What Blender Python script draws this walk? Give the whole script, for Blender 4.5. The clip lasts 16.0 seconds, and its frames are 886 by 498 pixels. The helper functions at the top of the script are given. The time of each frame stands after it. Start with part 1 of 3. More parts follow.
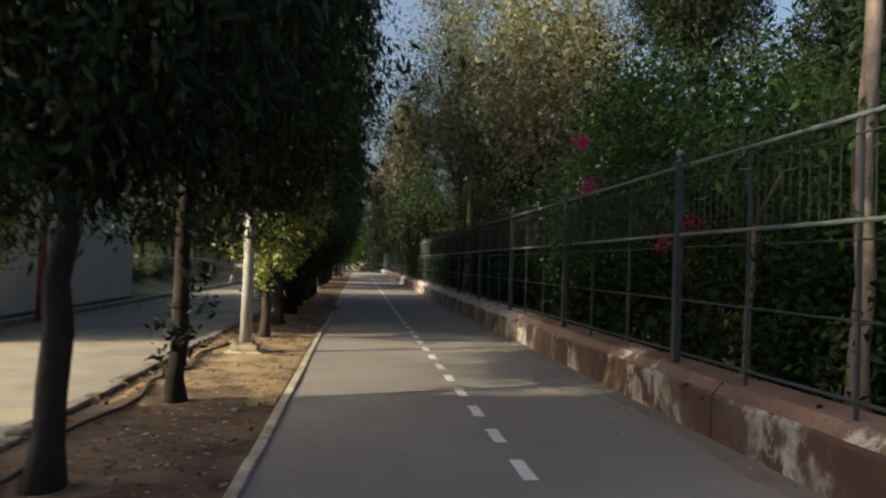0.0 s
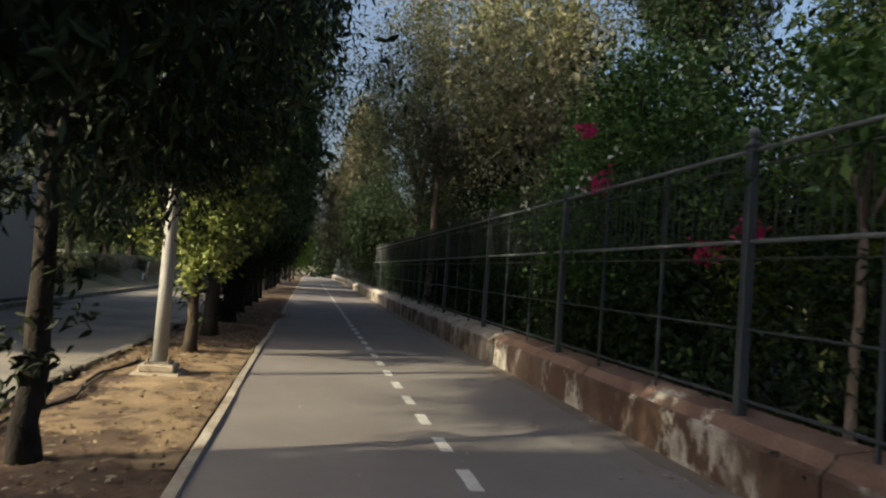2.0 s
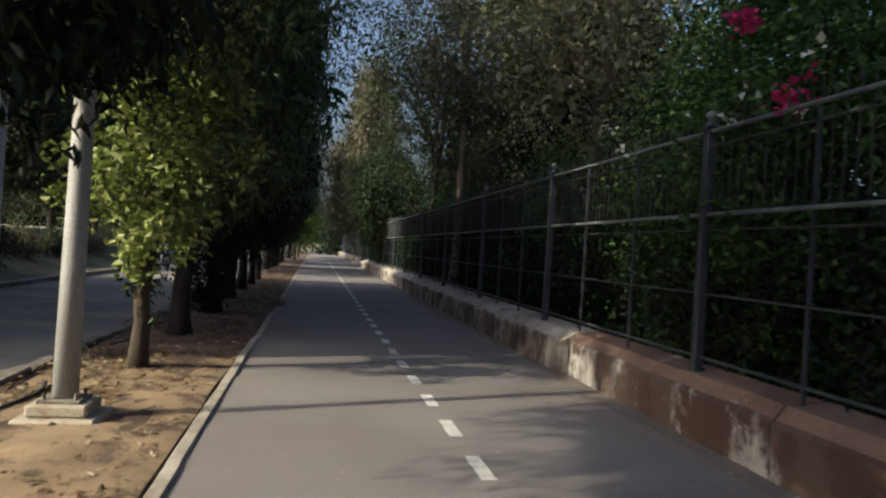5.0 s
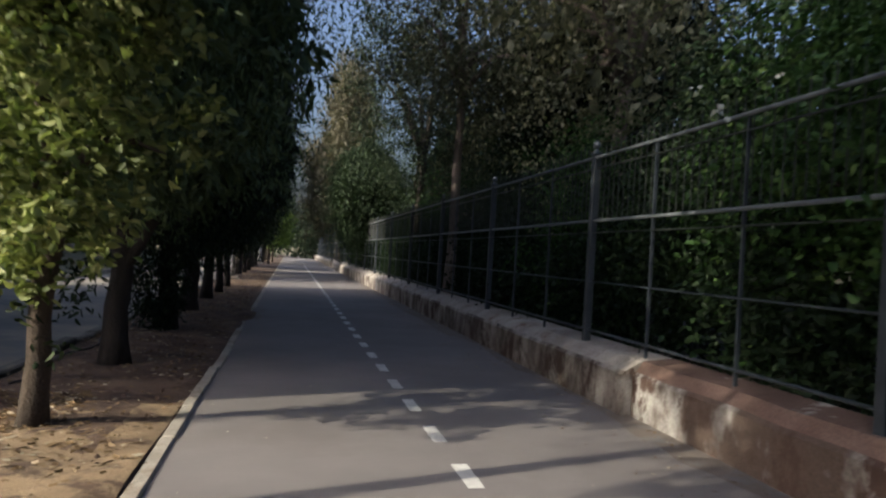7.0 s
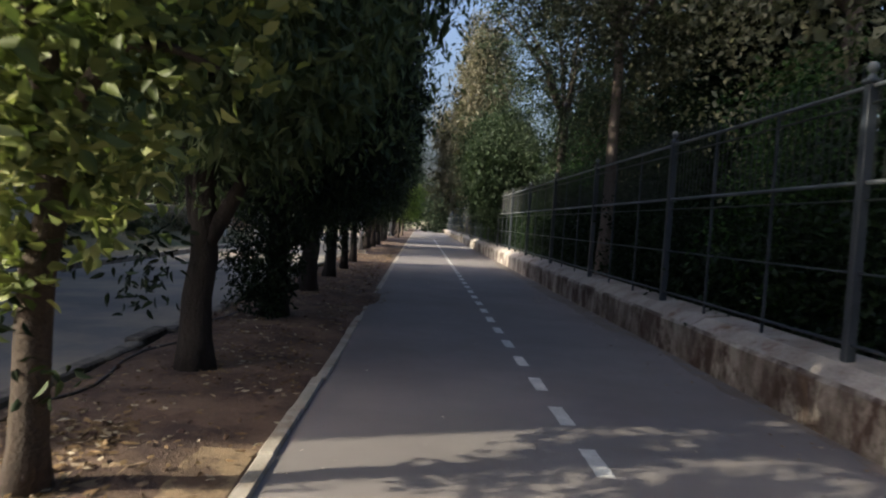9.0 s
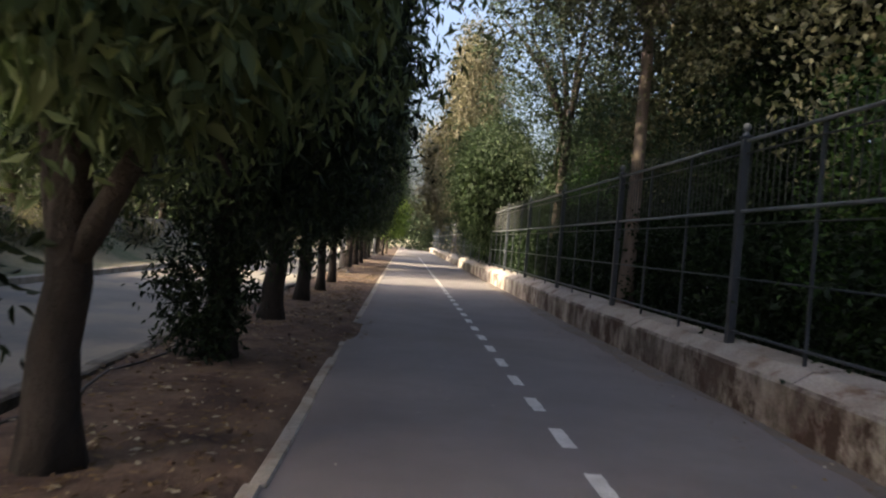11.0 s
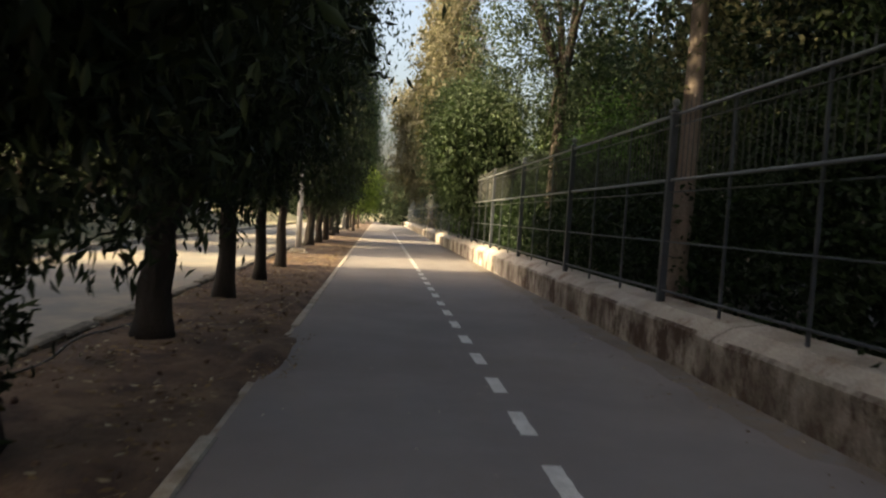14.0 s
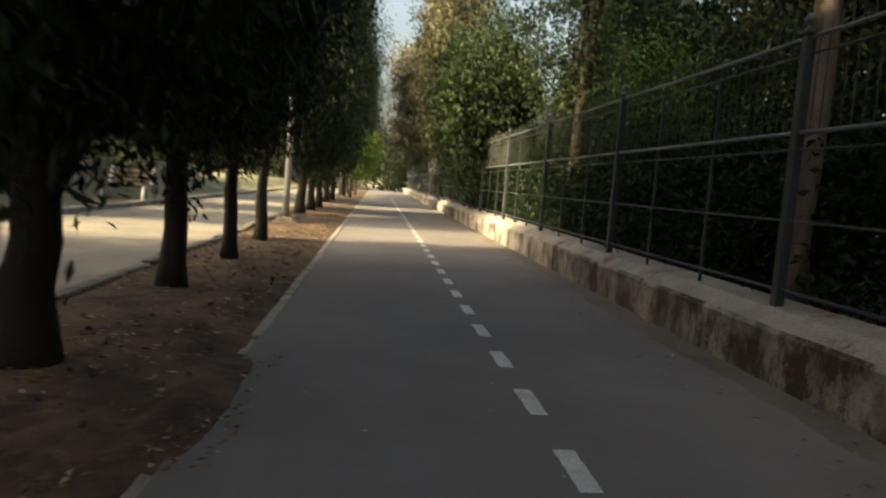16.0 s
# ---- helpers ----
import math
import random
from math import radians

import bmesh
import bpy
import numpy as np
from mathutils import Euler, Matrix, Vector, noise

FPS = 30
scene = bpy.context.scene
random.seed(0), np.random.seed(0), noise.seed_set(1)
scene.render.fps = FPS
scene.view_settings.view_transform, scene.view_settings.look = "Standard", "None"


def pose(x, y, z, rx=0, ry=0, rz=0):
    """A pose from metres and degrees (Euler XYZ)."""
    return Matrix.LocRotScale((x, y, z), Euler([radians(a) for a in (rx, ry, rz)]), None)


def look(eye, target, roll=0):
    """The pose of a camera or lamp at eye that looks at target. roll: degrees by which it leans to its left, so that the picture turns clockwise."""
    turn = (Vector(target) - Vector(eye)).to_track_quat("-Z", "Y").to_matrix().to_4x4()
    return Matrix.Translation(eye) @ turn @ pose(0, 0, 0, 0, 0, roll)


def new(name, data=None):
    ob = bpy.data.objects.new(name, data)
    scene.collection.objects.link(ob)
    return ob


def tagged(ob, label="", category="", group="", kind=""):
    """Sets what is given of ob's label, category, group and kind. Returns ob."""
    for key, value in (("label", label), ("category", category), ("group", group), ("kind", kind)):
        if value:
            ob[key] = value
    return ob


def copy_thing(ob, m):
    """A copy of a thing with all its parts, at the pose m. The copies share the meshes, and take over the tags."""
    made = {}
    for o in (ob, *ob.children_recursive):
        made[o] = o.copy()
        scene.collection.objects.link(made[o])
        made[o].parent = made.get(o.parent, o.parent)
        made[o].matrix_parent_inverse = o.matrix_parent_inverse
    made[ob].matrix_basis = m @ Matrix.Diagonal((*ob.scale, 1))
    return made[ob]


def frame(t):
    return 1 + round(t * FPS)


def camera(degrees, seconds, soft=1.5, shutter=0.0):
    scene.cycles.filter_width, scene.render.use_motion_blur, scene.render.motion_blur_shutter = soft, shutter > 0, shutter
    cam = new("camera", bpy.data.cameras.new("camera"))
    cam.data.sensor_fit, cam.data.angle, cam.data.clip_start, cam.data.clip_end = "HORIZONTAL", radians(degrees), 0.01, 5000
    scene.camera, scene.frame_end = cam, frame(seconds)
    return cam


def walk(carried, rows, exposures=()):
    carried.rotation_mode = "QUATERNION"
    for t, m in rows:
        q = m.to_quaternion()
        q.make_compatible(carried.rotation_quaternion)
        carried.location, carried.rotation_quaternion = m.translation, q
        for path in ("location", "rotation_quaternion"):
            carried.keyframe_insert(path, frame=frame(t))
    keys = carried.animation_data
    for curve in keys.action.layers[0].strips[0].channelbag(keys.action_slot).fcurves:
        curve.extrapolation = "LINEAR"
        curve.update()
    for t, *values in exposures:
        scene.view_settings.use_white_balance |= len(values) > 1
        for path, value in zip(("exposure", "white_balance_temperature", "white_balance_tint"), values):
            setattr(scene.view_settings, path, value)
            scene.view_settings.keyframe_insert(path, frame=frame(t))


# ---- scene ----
cam = camera(64.7, 16.0, 2.15, 0.7)
PATH = [
    (0, (-0.034, 0.026, 1.507), (0.203, 2.012, 1.551), 2.0),
    (0.5, (-0.048, 0.609, 1.452), (0.242, 2.588, 1.482), 3.3),
    (1, (0.002, 1.149, 1.456), (0.316, 3.124, 1.503), 3.7),
    (1.5, (0.002, 1.692, 1.465), (0.409, 3.649, 1.516), 4.4),
    (2, (-0.037, 2.204, 1.471), (0.333, 4.168, 1.547), 4.1),
    (2.5, (-0.014, 2.779, 1.482), (0.41, 4.731, 1.579), 2.7),
    (3, (-0.021, 3.333, 1.463), (0.497, 5.264, 1.529), 3.1),
    (3.5, (0.025, 3.922, 1.469), (0.509, 5.862, 1.524), 4.3),
    (4, (-0.001, 4.482, 1.413), (0.464, 6.427, 1.402), 5.6),
    (4.2, (0.02, 4.751, 1.448), (0.403, 6.714, 1.421), 4.5),
    (6.3, (-0.004, 7.164, 1.434), (0.368, 9.128, 1.504), 2.6),
    (6.5, (-0.017, 7.421, 1.431), (0.38, 9.38, 1.499), 2.6),
    (7, (-0.01, 7.987, 1.408), (0.416, 9.941, 1.428), 3.4),
    (7.5, (0.039, 8.54, 1.403), (0.316, 10.521, 1.373), 4.3),
    (8, (0.023, 9.129, 1.408), (0.137, 11.126, 1.387), 4.7),
    (8.5, (0.053, 9.648, 1.404), (0.183, 11.643, 1.333), 5.4),
    (9, (0.02, 10.253, 1.4), (0.089, 12.25, 1.324), 3.8),
    (9.2, (-0.047, 10.479, 1.367), (0.036, 12.476, 1.283), 4.6),
    (11.5, (-0.086, 13.186, 1.341), (0.04, 15.182, 1.331), 4.9),
    (12, (-0.029, 13.842, 1.346), (0.122, 15.836, 1.325), 5.5),
    (12.5, (-0.006, 14.358, 1.308), (0.174, 16.349, 1.238), 5.7),
    (13, (0.042, 14.984, 1.326), (0.224, 16.971, 1.19), 4.8),
    (13.5, (0.095, 15.584, 1.33), (0.247, 17.573, 1.182), 4.1),
    (14, (0.132, 16.103, 1.324), (0.318, 18.093, 1.234), 3.8),
    (14.5, (0.111, 16.681, 1.368), (0.287, 18.672, 1.299), 4.4),
    (15, (0.153, 17.275, 1.314), (0.383, 19.26, 1.238), 4.3),
    (15.5, (0.144, 17.941, 1.286), (0.278, 19.934, 1.175), 3.7),
    (16, (0.123, 18.514, 1.293), (0.321, 20.496, 1.11), 4.5),
]
walk(cam, [(t, look(eye, target, roll)) for t, eye, target, roll in PATH],
     [(0, 0.8, 6150, 6), (4, 0.68, 5650, 7), (7, 0.68, 5350, 12), (9, 1.12, 5450, 12), (12, 2.0, 6550, 14), (16, 1.78, 7400, 3)])


# ---------- world, sun ----------
SUN_EL, SUN_FROM = 27.0, (-0.95, -0.31)
world = bpy.data.worlds.new("world")
scene.world = world
world.use_nodes = True
wn = world.node_tree
sky = wn.nodes.new("ShaderNodeTexSky")
sky.sky_type, sky.sun_disc = "NISHITA", False
sky.sun_elevation = radians(SUN_EL)
sky.sun_rotation = math.atan2(SUN_FROM[0], SUN_FROM[1])
sky.dust_density, sky.ozone_density = 10.0, 0.6
wn.links.new(sky.outputs[0], wn.nodes["Background"].inputs[0])
wn.nodes["Background"].inputs[1].default_value = 0.15

sun_data = bpy.data.lights.new("sun", "SUN")
sun_data.energy, sun_data.angle, sun_data.color = 4.2, radians(0.9), (1.0, 0.83, 0.52)
sun = new("sun", sun_data)
sun.matrix_world = look((SUN_FROM[0] * 40, SUN_FROM[1] * 40, math.tan(radians(SUN_EL)) * 40), (0, 0, 0))


# ---------- materials ----------
def material(name, rough=0.8, metal=0.0):
    m = bpy.data.materials.new(name)
    m.use_nodes = True
    b = m.node_tree.nodes["Principled BSDF"]
    b.inputs["Roughness"].default_value, b.inputs["Metallic"].default_value = rough, metal
    return m, m.node_tree, b


def noise_node(nt, scale, detail=4.0, rough=0.6, stretch=None):
    n = nt.nodes.new("ShaderNodeTexNoise")
    n.inputs["Scale"].default_value, n.inputs["Detail"].default_value, n.inputs["Roughness"].default_value = scale, detail, rough
    geo = nt.nodes.new("ShaderNodeNewGeometry")
    if stretch:
        mp = nt.nodes.new("ShaderNodeMapping")
        mp.inputs["Scale"].default_value = stretch
        nt.links.new(geo.outputs["Position"], mp.inputs[0])
        nt.links.new(mp.outputs[0], n.inputs["Vector"])
    else:
        nt.links.new(geo.outputs["Position"], n.inputs["Vector"])
    return n


def ramp(nt, source, stops):
    r = nt.nodes.new("ShaderNodeValToRGB")
    while len(r.color_ramp.elements) < len(stops):
        r.color_ramp.elements.new(0.5)
    for e, (p, c) in zip(r.color_ramp.elements, stops):
        e.position, e.color = p, (*c, 1)
    nt.links.new(source, r.inputs[0])
    return r


def mix(nt, fac, a, b, mode="MIX"):
    n = nt.nodes.new("ShaderNodeMix")
    n.data_type, n.blend_type = "RGBA", mode
    for sock, v in ((n.inputs[0], fac), (n.inputs[6], a), (n.inputs[7], b)):
        if hasattr(v, "is_linked"):
            nt.links.new(v, sock)
        else:
            sock.default_value = v if isinstance(v, float) else (*v, 1)
    return n.outputs[2]


def bump(nt, b, height, strength, distance):
    n = nt.nodes.new("ShaderNodeBump")
    n.inputs["Strength"].default_value, n.inputs["Distance"].default_value = strength, distance
    nt.links.new(height, n.inputs["Height"])
    nt.links.new(n.outputs[0], b.inputs["Normal"])


def surface(name, dark, light, scale, fine, rough=0.85, patch=None, patch_scale=0.8, patch_at=(0.52, 0.6), relief=0.3, depth=0.01, stretch=None, metal=0.0, spread=(0.3, 0.7)):
    """A surface that varies at two scales, with stains of a third colour."""
    m, nt, b = material(name, rough, metal)
    big, small = noise_node(nt, scale, 5, 0.65, stretch), noise_node(nt, fine, 3, 0.7)
    col = ramp(nt, big.outputs[0], [(spread[0], dark), (spread[1], light)]).outputs[0]
    grain = ramp(nt, small.outputs[0], [(0.3, (0.62, 0.62, 0.62)), (0.7, (1.2, 1.2, 1.2))]).outputs[0]
    col = mix(nt, 0.8, col, grain, "MULTIPLY")
    if patch:
        stain = noise_node(nt, patch_scale, 6, 0.72, stretch)
        fac = ramp(nt, stain.outputs[0], [(patch_at[0], (0, 0, 0)), (patch_at[1], (1, 1, 1))]).outputs[0]
        col = mix(nt, fac, col, patch)
    nt.links.new(col, b.inputs["Base Color"])
    bump(nt, b, small.outputs[0], relief, depth)
    return m


def leaf_material(name, dark, light, glow=0.3, rough=0.45, pale=None):
    """Leaves: varied leaf by leaf, part of the light passes through."""
    m, nt, b = material(name, rough)
    geo = nt.nodes.new("ShaderNodeNewGeometry")
    stops = [(0.0, dark), (0.75, light)] + ([(0.97, pale)] if pale else [])
    col = ramp(nt, geo.outputs["Random Per Island"], stops).outputs[0]
    clump = noise_node(nt, 1.3, 2)
    col = mix(nt, 0.7, col, ramp(nt, clump.outputs[0], [(0.35, (0.6, 0.62, 0.55)), (0.65, (1.15, 1.1, 1.0))]).outputs[0], "MULTIPLY")
    nt.links.new(col, b.inputs["Base Color"])
    b.inputs["Specular IOR Level"].default_value = 0.18
    tr = nt.nodes.new("ShaderNodeBsdfTranslucent")
    nt.links.new(mix(nt, 1.0, col, (1.0, 1.12, 0.6), "MULTIPLY"), tr.inputs[0])
    sh = nt.nodes.new("ShaderNodeMixShader")
    sh.inputs[0].default_value = glow
    nt.links.new(b.outputs[0], sh.inputs[1])
    nt.links.new(tr.outputs[0], sh.inputs[2])
    nt.links.new(sh.outputs[0], nt.nodes["Material Output"].inputs[0])
    return m


ASPHALT = surface("path_asphalt", (0.157, 0.141, 0.138), (0.222, 0.203, 0.198), 0.5, 160, 0.85, (0.148, 0.127, 0.115), 0.35, (0.5, 0.75), 0.35, 0.004)
ROAD = surface("road_asphalt", (0.14, 0.13, 0.118), (0.23, 0.21, 0.185), 0.35, 90, 0.9, (0.3, 0.255, 0.185), 0.5, (0.45, 0.7), 0.3, 0.006)
DIRT = surface("dirt", (0.05, 0.03, 0.022), (0.2, 0.13, 0.082), 1.3, 55, 0.95, (0.045, 0.024, 0.018), 1.7, (0.48, 0.62), 0.9, 0.025)
# sandy earth, kept pale partly to carry the sunlight on the verge
SAND = surface("sandy_sunlit_dirt", (0.16, 0.11, 0.064), (0.34, 0.245, 0.14), 1.6, 70, 0.95, (0.08, 0.05, 0.032), 2.2, (0.52, 0.62), 0.9, 0.015)
SOIL = surface("garden_soil", (0.03, 0.022, 0.015), (0.075, 0.05, 0.034), 1.5, 40, 0.95, None, relief=0.8, depth=0.02)
EARTH = surface("dry_ground", (0.14, 0.12, 0.07), (0.26, 0.22, 0.13), 0.3, 20, 0.95, (0.09, 0.1, 0.045), 0.25, (0.45, 0.6), 0.7, 0.03)
PAINT = surface("worn_white_paint", (0.5, 0.49, 0.47), (0.74, 0.73, 0.7), 6, 110, 0.7, (0.2, 0.19, 0.18), 14, (0.6, 0.72), 0.3, 0.003)
KERB = surface("pale_kerb_concrete", (0.24, 0.215, 0.18), (0.42, 0.38, 0.325), 3, 90, 0.9, (0.17, 0.125, 0.085), 2.2, (0.5, 0.66), 0.5, 0.006)
DARKKERB = surface("grimy_kerb_concrete", (0.1, 0.09, 0.075), (0.24, 0.21, 0.17), 3, 60, 0.95, (0.05, 0.042, 0.034), 2, (0.5, 0.62), 0.6, 0.01)
PLINTH = surface("stained_plaster", (0.1, 0.07, 0.055), (0.44, 0.42, 0.395), 0.9, 50, 0.92, (0.07, 0.04, 0.03), 1.7, (0.47, 0.54), 0.8, 0.015, (1, 1, 0.7), spread=(0.49, 0.59))
PLINTHTOP = surface("dusty_plinth_top", (0.12, 0.07, 0.054), (0.22, 0.145, 0.115), 1.6, 45, 0.95, (0.46, 0.43, 0.39), 1.3, (0.6, 0.66), 0.7, 0.012)
FENCE = surface("dark_blue_grey_fence_paint", (0.026, 0.033, 0.044), (0.05, 0.06, 0.075), 3, 60, 0.45, (0.085, 0.08, 0.075), 5, (0.66, 0.75), 0.1, 0.002)
RAIL = surface("faded_rail_paint", (0.085, 0.098, 0.113), (0.155, 0.168, 0.184), 4, 70, 0.45, (0.06, 0.057, 0.054), 6, (0.6, 0.72), 0.1, 0.002)
WIRE = surface("green_black_bar_paint", (0.014, 0.017, 0.016), (0.028, 0.032, 0.03), 3, 60, 0.5, relief=0.1, depth=0.002)
POLE = surface("grey_pole_paint", (0.24, 0.24, 0.24), (0.34, 0.34, 0.335), 2.5, 60, 0.55, (0.3, 0.25, 0.2), 4, (0.6, 0.75), 0.15, 0.003, (1, 1, 0.3))
FOOT = surface("footing_concrete", (0.3, 0.26, 0.2), (0.48, 0.42, 0.33), 5, 80, 0.92, (0.2, 0.14, 0.09), 5, (0.5, 0.65), 0.5, 0.008)
BARK = surface("dark_bark", (0.012, 0.009, 0.0075), (0.04, 0.03, 0.023), 7, 45, 0.95, None, relief=0.9, depth=0.03, stretch=(1, 1, 0.25))
PLINTHGREY = surface("weathered_concrete", (0.1, 0.076, 0.062), (0.42, 0.385, 0.345), 1.7, 50, 0.92, (0.065, 0.04, 0.03), 1.5, (0.5, 0.6), 0.8, 0.015, (1, 1, 0.7), spread=(0.38, 0.6))
PLINTHGREYTOP = surface("dusty_concrete_top", (0.26, 0.225, 0.195), (0.46, 0.42, 0.38), 1.6, 45, 0.95, (0.16, 0.1, 0.07), 2.3, (0.56, 0.68), 0.7, 0.012)
TANBARK = surface("tan_bark", (0.03, 0.022, 0.016), (0.085, 0.062, 0.043), 7, 45, 0.95, None, relief=0.9, depth=0.03, stretch=(1, 1, 0.2))
PALEBARK = surface("pale_grey_bark", (0.12, 0.095, 0.08), (0.25, 0.2, 0.175), 5, 40, 0.9, None, relief=0.6, depth=0.02, stretch=(1, 1, 0.3))
WHITEWALL = surface("pale_wall_plaster", (0.72, 0.7, 0.68), (0.82, 0.8, 0.78), 0.6, 40, 0.9, (0.6, 0.57, 0.53), 0.7, (0.55, 0.8), 0.2, 0.004)
MAROON = surface("maroon_paint", (0.16, 0.04, 0.05), (0.24, 0.07, 0.08), 4, 60, 0.5, relief=0.1, depth=0.002)
HOSE = surface("black_hose", (0.02, 0.018, 0.016), (0.05, 0.04, 0.034), 8, 60, 0.6, relief=0.1, depth=0.002)
WHITE = surface("white_bench_paint", (0.7, 0.68, 0.65), (0.8, 0.79, 0.76), 4, 60, 0.5, relief=0.1, depth=0.002)
SLAT = surface("weathered_slat_wood", (0.14, 0.1, 0.07), (0.26, 0.2, 0.14), 5, 60, 0.8, relief=0.4, depth=0.004)
LITTER = leaf_material("dry_fallen_leaves", (0.06, 0.035, 0.018), (0.24, 0.165, 0.09), 0.1, 0.8, (0.45, 0.4, 0.32))
PALE_LITTER = leaf_material("pale_fallen_petals", (0.35, 0.32, 0.28), (0.6, 0.57, 0.52), 0.1, 0.8)
# dark green taken down further, with the crowns' shaded side in the colour
DARKLEAF = leaf_material("shade_dark_evergreen_leaves", (0.007, 0.013, 0.0065), (0.02, 0.032, 0.0135), 0.12, 0.55, (0.045, 0.062, 0.028))
FEATHERLEAF = leaf_material("feathery_green_leaves", (0.042, 0.066, 0.032), (0.1, 0.138, 0.066), 0.22, 0.55, (0.15, 0.19, 0.1))
BRIGHTLEAF = leaf_material("light_green_leaves", (0.062, 0.088, 0.028), (0.22, 0.255, 0.095), 0.3, 0.5, (0.36, 0.38, 0.17))
HEDGELEAF = leaf_material("hedge_leaves", (0.02, 0.05, 0.015), (0.066, 0.128, 0.038), 0.3, 0.5, (0.13, 0.2, 0.07))
# garden green lowered to hold the deep shade behind the fence
SHADELEAF = leaf_material("shaded_shrub_leaves", (0.008, 0.018, 0.008), (0.021, 0.04, 0.015), 0.2, 0.5)
OLIVELEAF = leaf_material("olive_brown_leaves", (0.1, 0.104, 0.078), (0.25, 0.246, 0.18), 0.4, 0.6, (0.42, 0.41, 0.32))
MUTELEAF = leaf_material("muted_olive_leaves", (0.048, 0.052, 0.036), (0.14, 0.142, 0.096), 0.32, 0.6, (0.26, 0.26, 0.19))
MOSSLEAF = leaf_material("mossy_dark_leaves", (0.012, 0.024, 0.012), (0.034, 0.056, 0.026), 0.25, 0.6, (0.07, 0.095, 0.05))
CONIFER = leaf_material("dark_conifer_needles", (0.01, 0.016, 0.01), (0.03, 0.042, 0.022), 0.1, 0.7)
GREYLEAF = leaf_material("grey_green_leaves", (0.02, 0.032, 0.02), (0.052, 0.072, 0.042), 0.25, 0.6)
DRYLEAF = leaf_material("dry_beige_leaves", (0.08, 0.076, 0.058), (0.165, 0.152, 0.116), 0.35, 0.7)
LIMELEAF = leaf_material("yellow_green_leaves", (0.09, 0.14, 0.033), (0.19, 0.26, 0.065), 0.4, 0.55)
MAGENTA = leaf_material("magenta_bracts", (0.3, 0.015, 0.11), (0.52, 0.035, 0.2), 0.35, 0.6)
WHITEFLOWER = leaf_material("white_petals", (0.5, 0.5, 0.52), (0.75, 0.75, 0.78), 0.3, 0.6)


# ---------- builders ----------
def finish(name, mesh, mat, smooth=False):
    ob = new(name, mesh)
    mesh.materials.append(mat)
    if smooth:
        mesh.polygons.foreach_set("use_smooth", [True] * len(mesh.polygons))
    return ob


def part(name, bm, mat, parent, label="", smooth=False):
    mesh = bm
    if isinstance(bm, bmesh.types.BMesh):
        mesh = bpy.data.meshes.new(name)
        bm.to_mesh(mesh)
        bm.free()
    ob = finish(name, mesh, mat, smooth)
    ob.parent = parent
    if label:
        ob["label"] = label
    return ob


def thing(name, at, label, category, group="", kind=""):
    ob = new(name)
    ob.location = at
    ob.empty_display_size = 0.2
    return tagged(ob, label, category, group, kind)


def solid(name, bm, mat, label, category="", kind="structure", smooth=False):
    mesh = bpy.data.meshes.new(name)
    bm.to_mesh(mesh)
    bm.free()
    return tagged(finish(name, mesh, mat, smooth), label, category or name.split("_")[0], "", kind)


def box(bm, x0, x1, y0, y1, z0, z1, bevel=0.0):
    made = bmesh.ops.create_cube(bm, size=1, matrix=Matrix.LocRotScale(((x0 + x1) / 2, (y0 + y1) / 2, (z0 + z1) / 2), None, (x1 - x0, y1 - y0, z1 - z0)))
    if bevel:
        edges = list({e for v in made["verts"] for e in v.link_edges})
        bmesh.ops.bevel(bm, geom=edges, offset=bevel, segments=1, affect="EDGES")
    return bm


def tube(bm, points, radii, sides=8, wobble=0.0, rng=random):
    """A tapered tube through the points, closed at both ends."""
    rings = []
    for i, (p, r) in enumerate(zip(points, radii)):
        a, b = points[max(i - 1, 0)], points[min(i + 1, len(points) - 1)]
        q = Vector((0, 0, 1)).rotation_difference((Vector(b) - Vector(a)).normalized())
        ring = []
        for k in range(sides):
            an = 2 * math.pi * k / sides
            rr = r * (1 + wobble * rng.uniform(-1, 1))
            ring.append(bm.verts.new(Vector(p) + q @ Vector((rr * math.cos(an), rr * math.sin(an), 0))))
        rings.append(ring)
    for lo, hi in zip(rings, rings[1:]):
        for k in range(sides):
            bm.faces.new((lo[k], lo[(k + 1) % sides], hi[(k + 1) % sides], hi[k]))
    bm.faces.new(rings[0][::-1])
    bm.faces.new(rings[-1])
    return bm


